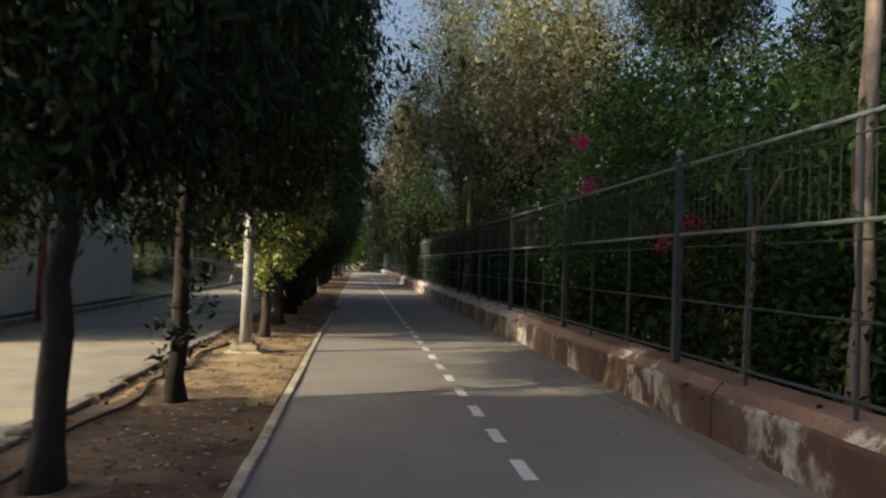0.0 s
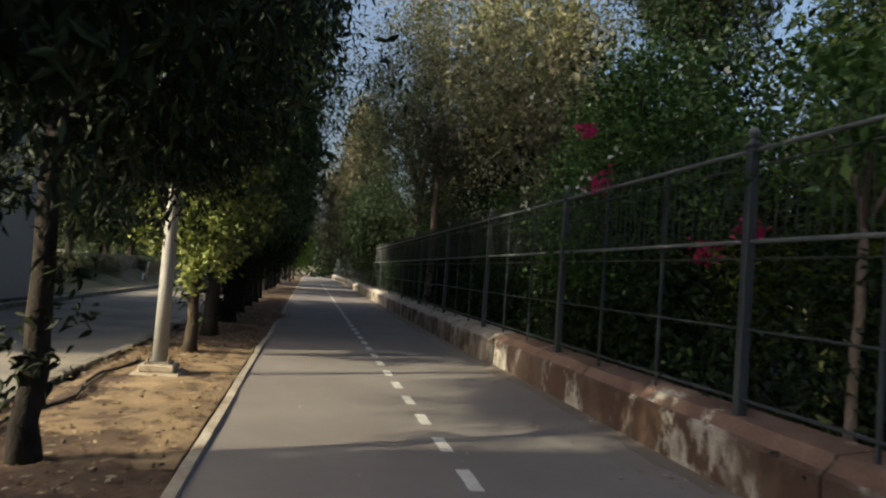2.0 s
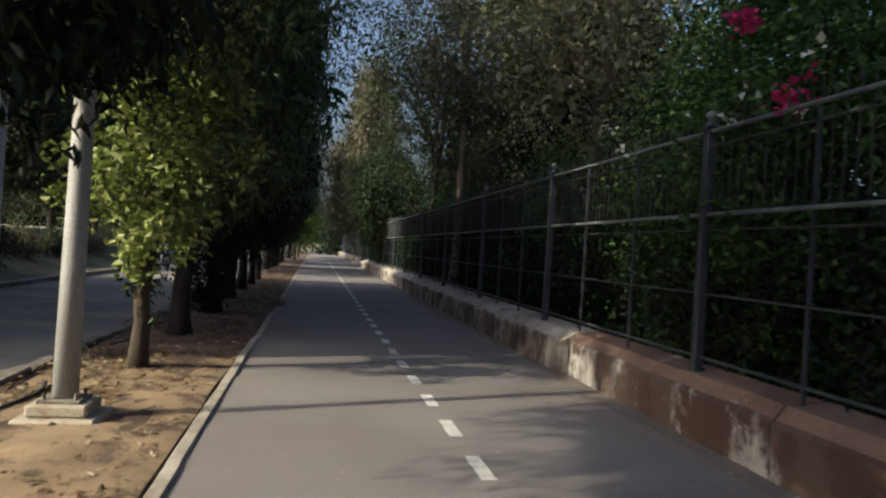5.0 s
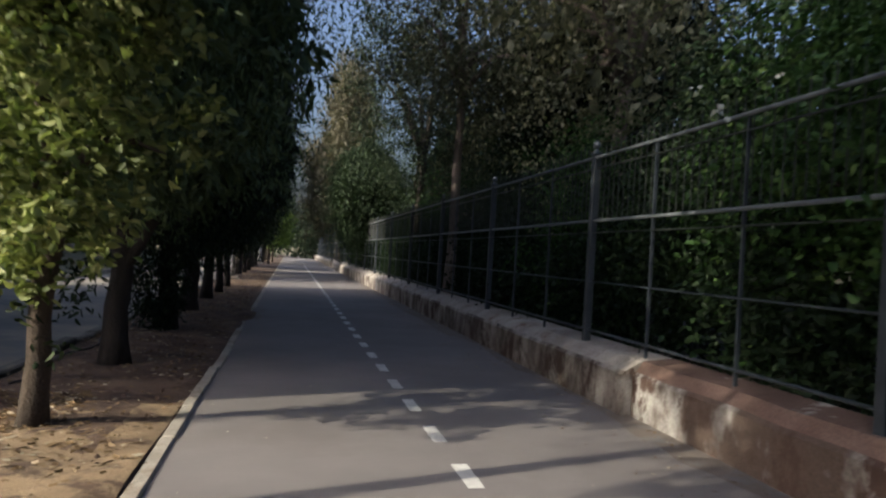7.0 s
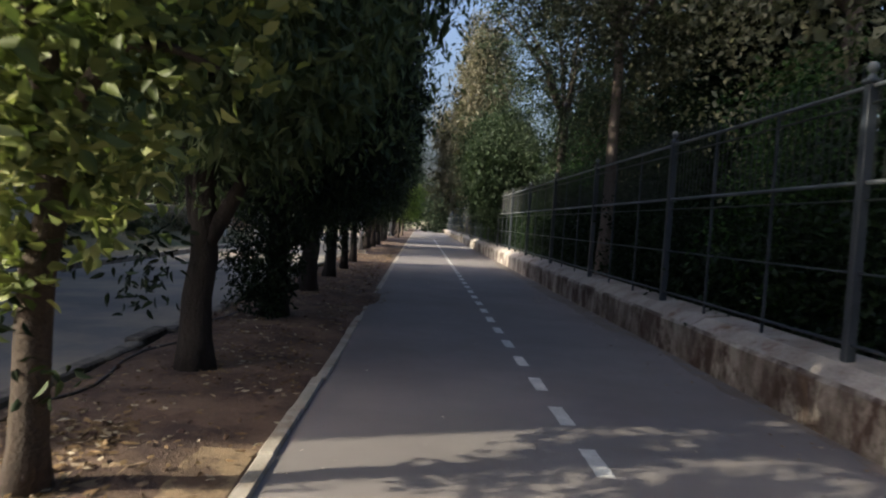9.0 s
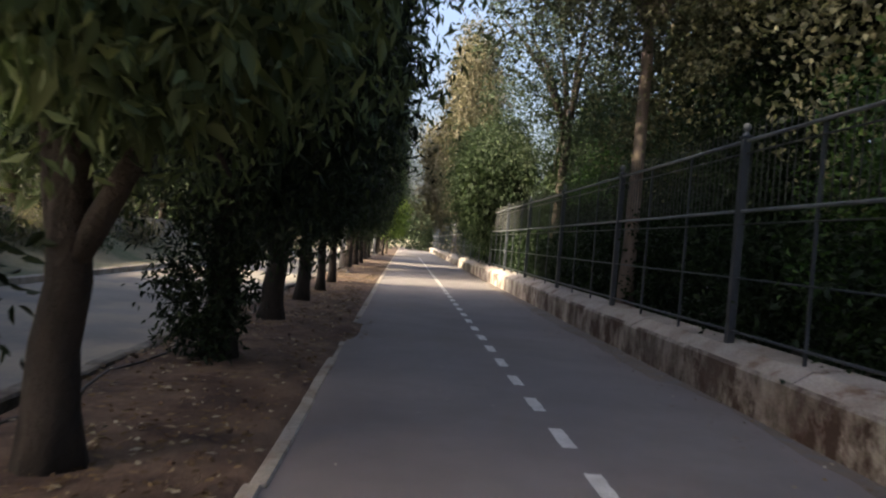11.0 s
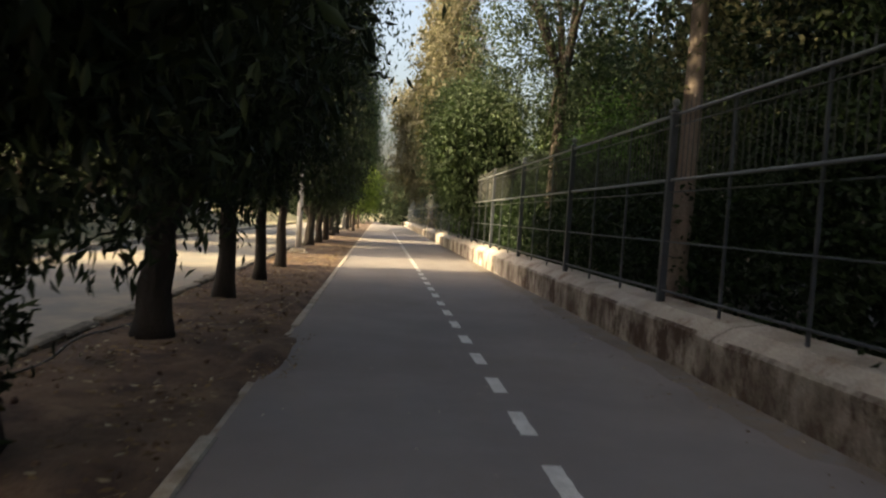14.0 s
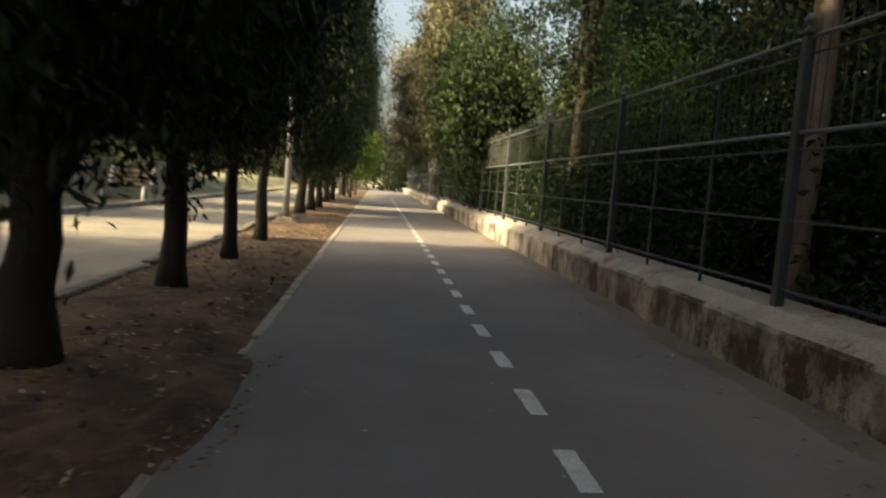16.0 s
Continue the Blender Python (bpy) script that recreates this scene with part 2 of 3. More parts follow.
def leaves_mesh(name, centres, size, rng, aspect=0.4, droop=0.5, vary=0.35, fold=0.25, fine=False):
    """One folded, pointed blade at each centre; fine: with rounded sides."""
    n = len(centres)
    az = rng.uniform(0, 2 * np.pi, n)
    pitch = np.clip(rng.normal(-droop, 0.5, n), -1.5, 1.2)
    d = np.stack([np.cos(az) * np.cos(pitch), np.sin(az) * np.cos(pitch), np.sin(pitch)], 1)
    r = rng.normal(0, 1, (n, 3))
    s = np.cross(d, r)
    s /= np.linalg.norm(s, axis=1)[:, None] + 1e-9
    u = np.cross(s, d)
    ln = (size * (1 + vary * rng.uniform(-1, 1, n)))[:, None]
    w = ln * aspect
    if fine:
        lo, hi = centres + d * ln * 0.28, centres + d * ln * 0.64 - u * ln * 0.05
        rim, lift = s * w * 0.5, u * w * fold
        verts = np.stack([centres, lo + rim + lift, hi + rim * 0.82 + lift, centres + d * ln - u * ln * 0.16, hi - rim * 0.82 + lift, lo - rim + lift], 1).reshape(-1, 3)
        idx = np.arange(n)[:, None] * 6
        faces = np.concatenate([idx + np.array([[0, 1, 2, 3]]), idx + np.array([[0, 3, 4, 5]])], 1)
        mesh = bpy.data.meshes.new(name)
        mesh.vertices.add(n * 6)
        mesh.vertices.foreach_set("co", verts.astype(np.float32).ravel())
        mesh.loops.add(n * 8)
        mesh.loops.foreach_set("vertex_index", faces.astype(np.int32).ravel())
        mesh.polygons.add(n * 2)
        mesh.polygons.foreach_set("loop_start", np.arange(0, n * 8, 4, dtype=np.int32))
        mesh.update(calc_edges=True)
        return mesh
    mid = centres + d * ln * 0.45
    verts = np.stack([centres, mid + s * w * 0.5 + u * w * fold, centres + d * ln - u * ln * 0.08, mid - s * w * 0.5 + u * w * fold], 1).reshape(-1, 3)
    idx = np.arange(n)[:, None] * 4
    faces = np.concatenate([idx + np.array([[0, 1, 2]]), idx + np.array([[0, 2, 3]])], 1).reshape(-1, 3)
    mesh = bpy.data.meshes.new(name)
    mesh.vertices.add(n * 4)
    mesh.vertices.foreach_set("co", verts.astype(np.float32).ravel())
    mesh.loops.add(n * 6)
    mesh.loops.foreach_set("vertex_index", faces.astype(np.int32).ravel())
    mesh.polygons.add(n * 2)
    mesh.polygons.foreach_set("loop_start", np.arange(0, n * 6, 3, dtype=np.int32))
    mesh.update(calc_edges=True)
    return mesh


def clumps(centre, radii, count, rng, hollow=0.35, rough=0.22, column=False):
    """Places of leaf clumps in a lumpy ellipsoid, or a rounded column, thicker towards its skin."""
    if column:
        h, an = rng.uniform(-1, 1, count), rng.uniform(0, 2 * np.pi, count)
        ring = np.sqrt(rng.uniform(hollow ** 2, 1, count)) * (1 - np.abs(h) ** 3.5) ** 0.45
        ring *= 1 + rough * (np.sin(an * 3 + 5 * h + rng.uniform(0, 6)) + np.sin(an * 5 - 9 * h + rng.uniform(0, 6))) / 1.6
        return np.array(centre) + np.stack([np.cos(an) * ring, np.sin(an) * ring, h], 1) * np.array(radii)
    v = rng.normal(0, 1, (count, 3))
    v /= np.linalg.norm(v, axis=1)[:, None]
    lump = 1 + rough * (np.sin(v[:, 0] * 5 + rng.uniform(0, 6)) + np.sin(v[:, 1] * 6 + rng.uniform(0, 6)) + np.sin(v[:, 2] * 5 + rng.uniform(0, 6))) / 1.7
    dist = rng.uniform(hollow ** 3, 1, count) ** (1 / 3) * lump
    return np.array(centre) + v * dist[:, None] * np.array(radii)


def foliage(at, per, spread, rng, sag=0.3):
    k = np.repeat(at, per, 0)
    off = rng.normal(0, 1, k.shape) * np.array([spread, spread, spread * 0.8])
    off[:, 2] -= np.abs(rng.normal(0, spread * sag, len(k)))
    return k + off


def tree(name, x, y, z, height, girth, crown, count, per, spread, leaf, mats, label, seed, aspect=0.4, droop=0.5, lean=(0, 0), limbs=5, group="", hollow=0.35, fork=0.75, rough=0.22, sag=0.3, core=0, floor=None, column=False, rise=0.0, fine=False, dip=0.0):
    """height: where the trunk ends; crown: its middle above the ground and its three radii."""
    rng = np.random.default_rng(seed)
    rnd = random.Random(seed)
    root = thing(name, (x, y, z), label, "tree", group)
    (cx, cy, cz), radii = crown
    pts, rad = [], []
    for i in range(8):
        f = i / 7
        pts.append((lean[0] * f + rnd.uniform(-1, 1) * min(girth, 0.08) * 0.3 * (i > 0), lean[1] * f + rnd.uniform(-1, 1) * min(girth, 0.08) * 0.3 * (i > 0), height * f - 0.05))
        rad.append(girth * (1.45 - 0.4 * min(f * 6, 1) - 0.35 * f))
    bm = bmesh.new()
    tube(bm, pts, rad, 10, 0.09, rnd)
    part("trunk", bm, mats[0], root, "", True)
    at = clumps((cx, cy, cz), radii, count, rng, hollow, rough, column)
    base = Vector(pts[-1]) * fork + Vector(pts[-2]) * (1 - fork)
    picks = at[rng.choice(count, limbs, replace=False)]
    for c in picks:
        end = base.lerp(Vector(c), 0.85)
        k1 = base.lerp(end, 0.35) + Vector((0, 0, 0.12 * height))
        k2 = base.lerp(end, 0.7) + Vector((0, 0, 0.08 * height))
        bm = bmesh.new()
        tube(bm, [base - Vector((0, 0, 0.15)), k1, k2, end], [girth * 0.62, girth * 0.45, girth * 0.28, girth * 0.1], 7, 0.08, rnd)
        part("branch", bm, mats[0], root, "", True)
    places = foliage(at, per, spread, rng, sag)
    sizes = np.full(len(places), leaf)
    if core:
        inner = clumps((cx, cy, cz), [r * 0.85 for r in radii], core, rng, 0.0, rough, column)
        places, sizes = np.concatenate([places, inner]), np.concatenate([sizes, np.full(core, leaf * 2.4)])
    if floor is not None:
        edge = floor + 0.14 * np.sin(places[:, 0] * 4.1 + seed) + 0.12 * np.sin(places[:, 1] * 5.3 + seed) + rng.uniform(-0.12, 0.12, len(places)) + 0.8 * np.clip(places[:, 0] - 0.9, 0, 1.5) + rise * np.clip(places[:, 1], 0, 9) + dip * np.clip(-places[:, 1] - 1.5, 0, 3)
        keep = places[:, 2] > edge
        places, sizes = places[keep], sizes[keep]
    part("crown", leaves_mesh("crown", places, sizes, rng, aspect, droop, fine=fine), mats[1], root)
    return root


def sprigs(root, places, per, spread, leaf, mat, seed, aspect=0.4):
    rng = np.random.default_rng(seed)
    part("shoot_tuft", leaves_mesh("shoot_tuft", foliage(np.array(places), per, spread, rng), leaf, rng, aspect, 0.6, fine=True), mat, root, "leafy shoots along the trunk")["kind"] = "stuff"


def fork_limbs(root, base, ends, girth, mat=None):
    """Heavy limbs that part from the trunk low down."""
    for k, end in enumerate(ends):
        rnd = random.Random(int(girth * 1000) + k)
        a, b = Vector(base), Vector(end)
        bend = Vector((0, 0, -0.12 * (b - a).length))
        bm = bmesh.new()
        tube(bm, [a - Vector((0, 0, 0.12)), a.lerp(b, 0.3) + bend, a.lerp(b, 0.65) + bend * 0.7, b], [girth, girth * 0.85, girth * 0.65, girth * 0.4], 9, 0.08, rnd)
        part("limb", bm, mat or BARK, root, "", True)


def shrub(name, x, y, z, radii, count, per, spread, leaf, mat, label, seed, category="shrub", aspect=0.45, stems=4, bark=None, group=""):
    rng = np.random.default_rng(seed)
    rnd = random.Random(seed)
    root = thing(name, (x, y, z), label, category, group)
    at = clumps((0, 0, radii[2] * 0.95), radii, count, rng, 0.2)
    at[:, 2] = np.maximum(at[:, 2], 0.08)
    for c in at[rng.choice(count, stems, replace=False)]:
        bm = bmesh.new()
        foot = Vector((rnd.uniform(-0.2, 0.2), rnd.uniform(-0.2, 0.2), -0.05))
        tube(bm, [foot, foot.lerp(Vector(c), 0.5) + Vector((0, 0, 0.1)), Vector(c)], [0.035, 0.025, 0.01], 6)
        part("stem", bm, bark or BARK, root, "", True)
    part("foliage", leaves_mesh("foliage", foliage(at, per, spread, rng), leaf, rng, aspect, 0.4, fine=y < 16), mat, root)
    return root


# ---------- ground, road, path ----------
END = 130.0


def sheet(name, xs, ys, height, mat, label, category):
    """A ground sheet over a grid; height gives z at x, y."""
    bm = bmesh.new()
    grid = [[bm.verts.new((x, y, height(x, y))) for x in xs] for y in ys]
    for r0, r1 in zip(grid, grid[1:]):
        for i in range(len(xs) - 1):
            bm.faces.new((r0[i], r0[i + 1], r1[i + 1], r1[i]))
    return solid(name, bm, mat, label, category, "structure", True)


def lumps(x, y):
    return 0.025 * noise.noise((x * 1.7, y * 1.7, 0)) + 0.014 * noise.noise((x * 6, y * 6, 3))


sheet("ground", [-2000, -200, -30, 30, 200, 2000], [-2000, -200, -30, 60, 200, 2000], lambda x, y: -0.3, EARTH, "dry open ground under sparse grass", "ground")
sheet("road", [-7.15 + 0.3 * i for i in range(16)], [-30 + 2.0 * i for i in range(81)], lambda x, y: -0.09 + 0.01 * noise.noise((x, y, 0)), ROAD, "worn grey asphalt road, partly in shade", "road")
sheet("path", [-0.72 + 0.55 * i for i in range(8)], [-30 + 2.0 * i for i in range(81)], lambda x, y: 0.0, ASPHALT, "grey asphalt walking and cycling path", "path")
strip_ys = [-30 + 1.0 * i for i in range(27)] + [-3.0 + 0.16 * i for i in range(1, 290)] + [43.5 + 2 * i for i in range(44)]
sheet("verge", [-2.62 + 0.1302 * i for i in range(14)] + [-0.85, -0.77], strip_ys, lambda x, y: -0.01 + (0.03 if -2.4 < x < -1.1 else 0.0) + lumps(x, y) + (0.03 * max(0.0, noise.noise((x * 0.5, y * 0.8, 5)) + 0.25) if -1.0 < x < -0.8 and y > 15 else 0.0) - (0.012 if x > -0.8 else 0.0), DIRT, "bare brown dirt strip strewn with dry leaves", "verge")
sheet("garden_bed", [3.5 + 0.6 * i for i in range(50)], [-30 + 2.0 * i for i in range(81)], lambda x, y: 0.3 + 0.05 * noise.noise((x, y, 0)), SOIL, "dark soil under the garden shrubs", "soil")
sheet("bank", [-40, -30, -20, -16, -12, -10, -9.2, -8.6, -8.4, -7.8, -7.35], [-30 + 2.0 * i for i in range(81)], lambda x, y: 0.0 + max(0.0, min(-8.5 - x, 1.7)) * 0.39 + 0.05 * noise.noise((x, y, 0)), EARTH, "low grassy bank beside the road", "bank")

# covers the sunny stretch of dirt; its paleness is part sand, part sunlight
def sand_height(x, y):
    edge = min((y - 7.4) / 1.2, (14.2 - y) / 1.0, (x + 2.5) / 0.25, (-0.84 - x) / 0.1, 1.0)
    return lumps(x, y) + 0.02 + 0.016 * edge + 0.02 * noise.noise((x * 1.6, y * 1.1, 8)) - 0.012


sheet("sand_spill", [-2.5 + 0.083 * i for i in range(21)], [7.3 + 0.1 * i for i in range(71)], sand_height, SAND, "sandy earth spread over the dirt strip, paler for the sun on it", "sand")

# white dashes down the middle of the path
for i in range(-4, 60):
    rnd = random.Random(i)
    yc, xc = 5.15 + 1.03 * i, (1.235 - 0.006 * i if i < 14 else 1.15)
    bm = bmesh.new()
    half, n = 0.25 + rnd.uniform(-0.012, 0.012), 8
    left = [bm.verts.new((xc - 0.055 + rnd.uniform(-0.005, 0.005), yc - half + 2 * half * k / n, 0.004)) for k in range(n + 1)]
    right = [bm.verts.new((xc + 0.055 + rnd.uniform(-0.005, 0.005), yc - half + 2 * half * k / n, 0.004)) for k in range(n + 1)]
    for k in range(n):
        bm.faces.new((left[k], right[k], right[k + 1], left[k + 1]))
    ob = solid("lane_dash", bm, PAINT, "worn white dash painted on the asphalt path", "lane marking")
    ob["group"] = "dashes along the middle of the path"

# edging stones along the path, some sunk into the dirt
kerb_root = thing("kerb", (-0.765, 0, 0), "pale concrete edging stones between path and dirt", "kerb", "", "structure")
stone = bmesh.new()
box(stone, -0.05, 0.05, -0.485, 0.485, -0.1, 0.024, 0.012)
stone_mesh = bpy.data.meshes.new("kerb_stone")
stone.to_mesh(stone_mesh)
stone.free()
stone_mesh.materials.append(KERB)
for i in range(-8, 110):
    rnd = random.Random(500 + i)
    ob = new("kerb_stone", stone_mesh)
    ob.parent = kerb_root
    sunk = 0.03 if 16.5 < i < 26 and rnd.random() < 0.35 else 0.0
    ob.location = ((0.022 if i > 16 else 0.0) + rnd.uniform(-0.008, 0.008), i * 0.98, rnd.uniform(-0.008, 0.004) - sunk - (0.01 if i > 16 else 0.0))
    ob.rotation_euler = (0, rnd.uniform(-0.02, 0.02), rnd.uniform(-0.008, 0.008))

road_kerb = thing("road_kerb", (-2.72, 0, 0), "grimy dark concrete kerb along the road", "kerb", "", "structure")
stone = bmesh.new()
box(stone, -0.08, 0.08, -0.39, 0.39, -0.25, 0.05, 0.02)
dark_mesh = bpy.data.meshes.new("kerb_stone")
stone.to_mesh(dark_mesh)
stone.free()
dark_mesh.materials.append(DARKKERB)
for i in range(-8, 90):
    rnd = random.Random(900 + i)
    ob = new("kerb_stone", dark_mesh)
    ob.parent = road_kerb
    ob.location = (rnd.uniform(-0.03, 0.03), i * 0.8, rnd.uniform(-0.03, 0.015))
    ob.rotation_euler = (0, rnd.uniform(-0.05, 0.05), rnd.uniform(-0.03, 0.03))
far_kerb = thing("far_kerb", (-7.25, 0, 0), "pale kerb at the foot of the bank", "kerb", "", "structure")
pale_mesh = dark_mesh.copy()
pale_mesh.materials.clear()
pale_mesh.materials.append(KERB)
for i in range(-4, 90):
    ob = new("kerb_stone", pale_mesh)
    ob.parent = far_kerb
    ob.location = (0, i * 0.8, 0)

# ---------- plinth and fence ----------
DUST = surface("path_dust", (0.125, 0.102, 0.085), (0.2, 0.165, 0.135), 1.2, 70, 0.95, (0.15, 0.14, 0.135), 3.0, (0.5, 0.6), 0.6, 0.006)
bm = bmesh.new()
rim = []
for i in range(460):
    y = -5 + 0.12 * i
    wide = 0.2 + 0.16 * noise.noise((0, y * 0.5, 1)) + 0.07 * noise.noise((0, y * 2.5, 4)) + (0.16 if 20 < y < 36 else 0.0)
    rim.append((bm.verts.new((3.18 - max(wide, 0.03), y, 0.003)), bm.verts.new((3.26, y, 0.006))))
for a0, a1 in zip(rim, rim[1:]):
    bm.faces.new((a0[0], a0[1], a1[1], a1[0]))
solid("dust_strip", bm, DUST, "brown dust gathered along the foot of the plinth", "dust")

plinth = thing("plinth", (0, 0, 0), "low stained concrete plinth carrying the fence", "plinth", "", "structure")
for i in range(-3, 28):
    rnd = random.Random(40 + i)
    y0, y1 = 14.05 + 3.98 * (i - 3) + 0.012, 14.05 + 3.98 * (i - 2) - 0.012
    face = (3.2 if i < 3 else 3.12) + rnd.uniform(-0.012, 0.012)
    rows = 14
    bm, prof = bmesh.new(), []
    for k in range(rows + 1):
        y = y0 + (y1 - y0) * k / rows
        w = 0.012 * noise.noise((y * 1.3, 0, 7)) + 0.008 * noise.noise((y * 5, 0, 2))
        prof.append([bm.verts.new(c) for c in ((face + 0.01 + w, y, -0.1), (face + w, y, 0.39 + w), (face + 0.03 + w, y, 0.425 + w), (3.31, y, 0.525 + w), (3.62, y, 0.56), (3.62, y, -0.1))])
    for a, b in zip(prof, prof[1:]):
        for k in range(5):
            f = bm.faces.new((a[k], b[k], b[k + 1], a[k + 1]))
            f.material_index = 1 if k >= 2 else 0
    bm.faces.new(prof[0])
    bm.faces.new(prof[-1][::-1])
    bmesh.ops.recalc_face_normals(bm, faces=bm.faces)
    ob = part("plinth_block", bm, PLINTH if i < 3 else PLINTHGREY, plinth)
    ob.data.materials.append(PLINTHTOP if i < 3 else PLINTHGREYTOP)

FX, BAY, Y0 = 3.385, 4.145, 7.235
fence = thing("fence", (FX, 0, 0), "dark blue-grey metal garden fence with ball-topped posts", "fence")
bm = bmesh.new()
box(bm, -0.04, 0.04, -0.04, 0.04, 0.48, 2.665, 0.006)
post_mesh = bpy.data.meshes.new("post")
bm.to_mesh(post_mesh)
bm.free()
post_mesh.materials.append(FENCE)
bm = bmesh.new()
box(bm, -0.055, 0.055, -0.055, 0.055, 2.675, 2.705, 0.006)
bmesh.ops.create_cone(bm, cap_ends=True, segments=10, radius1=0.045, radius2=0.015, depth=0.05, matrix=Matrix.Translation((0, 0, 2.73)))
cap_mesh = bpy.data.meshes.new("cap")
bm.to_mesh(cap_mesh)
bm.free()
cap_mesh.materials.append(FENCE)
bm = bmesh.new()
bmesh.ops.create_uvsphere(bm, u_segments=12, v_segments=8, radius=0.045, matrix=Matrix.Translation((0, 0, 2.795)))
ball_mesh = bpy.data.meshes.new("ball_finial")
bm.to_mesh(ball_mesh)
bm.free()
ball_mesh.materials.append(RAIL)
bm = bmesh.new()
box(bm, -0.013, 0.013, -0.013, 0.013, 0.52, 2.65)
stile_mesh = bpy.data.meshes.new("stile")
bm.to_mesh(stile_mesh)
bm.free()
stile_mesh.materials.append(FENCE)


def piece(name, mesh, parent, at):
    ob = new(name, mesh)
    ob.parent = parent
    ob.location = at
    return ob


rails = []
for z, r, mat in ((2.65, 0.019, RAIL), (1.915, 0.018, RAIL), (2.52, 0.009, WIRE), (1.78, 0.008, WIRE), (1.22, 0.009, FENCE), (0.665, 0.014, FENCE)):
    bm = bmesh.new()
    tube(bm, [(0, -BAY / 2 + 0.04, 0), (0, 0, -0.004), (0, BAY / 2 - 0.04, 0)], [r, r, r], 8)
    me = bpy.data.meshes.new("rail")
    bm.to_mesh(me)
    bm.free()
    me.materials.append(mat)
    rails.append((z, me))
for i in range(-3, 22):
    y = Y0 + BAY * i
    post = piece("post", post_mesh, fence, (0, y, 0))
    piece("cap", cap_mesh, post, (0, 0, 0))
    piece("ball_finial", ball_mesh, post, (0, 0, 0))
    for z, me in rails:
        piece("rail", me, fence, (0.0, y + BAY / 2, z))
    for f in (0.335, 0.67):
        piece("stile", stile_mesh, fence, (0.01, y + BAY * f, 0))
bm = bmesh.new()
tube(bm, [(0, 0, 1.92), (0, 0, 2.74), (0, 0, 2.83)], [0.006, 0.006, 0.002], 5)
bar_mesh = bpy.data.meshes.new("bar")
bm.to_mesh(bar_mesh)
bm.free()
bar_mesh.materials.append(WIRE)
far_bars = bmesh.new()
for i in range(560):
    y = 2.0 + 0.118 * i
    if i < 290:
        piece("bar", bar_mesh, fence, (0.03, y, random.Random(i).uniform(-0.02, 0.02)))
    else:
        tube(far_bars, [(0.03, y, 1.92), (0.03, y, 2.81)], [0.006, 0.006], 4)
part("bar_run", far_bars, WIRE, fence)["kind"] = "stuff"

# ---------- pale building, post, bench beyond the road ----------
bm = bmesh.new()
box(bm, -13.0, -7.45, 12.3, 24.2, -0.1, 8.4, 0.04)
house = thing("building", (0, 0, 0), "plain pale plastered building beside the road", "building")
part("wall", bm, WHITEWALL, house)
bm = bmesh.new()
box(bm, -13.15, -7.3, 12.2, 24.35, 8.4, 8.6, 0.03)
part("roof", bm, KERB, house)
bm = bmesh.new()
box(bm, -7.445, -7.38, 12.35, 24.1, -0.1, 0.12, 0.01)
part("wall_base", bm, DARKKERB, house)
# added out of view so that its shadow covers the start of the path
bm = bmesh.new()
box(bm, -14.0, -8.0, -18.0, 3.3, -0.3, 8.0, 0.04)
solid("wall_behind", bm, WHITEWALL, "unseen plain pale wall added to shade the near road and path", "wall")
sign = thing("gate_post", (-7.05, 16.6, -0.1), "maroon painted metal post by the pale wall", "post")
bm = bmesh.new()
tube(bm, [(0, 0, 0), (0, 0, 2.7)], [0.09, 0.085], 10)
part("shaft", bm, MAROON, sign, "", True)
bm = bmesh.new()
box(bm, -0.16, 0.16, -0.16, 0.16, -0.02, 0.06, 0.02)
part("base", bm, DARKKERB, sign)

bench = thing("bench", (-8.05, 42.4, 0.0), "white-framed park bench with weathered slats", "bench")
bench.rotation_euler = (0, 0, radians(-8))
for x in (-0.7, 0.7):
    bm = bmesh.new()
    tube(bm, [(x, -0.3, 0), (x, -0.25, 0.42), (x, 0.2, 0.45), (x, 0.42, 1.05)], [0.06, 0.055, 0.055, 0.05], 8)
    tube(bm, [(x, 0.12, 0.45), (x, 0.3, 0)], [0.05, 0.055], 8)
    part("frame", bm, WHITE, bench, "white painted side frame", True)
for k in range(4):
    bm = bmesh.new()
    box(bm, -0.85, 0.85, -0.25 + 0.12 * k, -0.15 + 0.12 * k, 0.5, 0.535, 0.006)
    part("seat_slat", bm, SLAT, bench)
for k in range(3):
    bm = bmesh.new()
    box(bm, -0.85, 0.85, 0.22 + 0.06 * k, 0.25 + 0.06 * k, 0.6 + 0.15 * k, 0.7 + 0.15 * k, 0.006)
    part("back_slat", bm, SLAT, bench)

bm = bmesh.new()
box(bm, -10.35, -10.1, 24.6, 60, 0.2, 1.35, 0.03)
solid("garden_wall", bm, KERB, "low pale boundary wall behind the bank", "wall")

# ---------- street lamps ----------


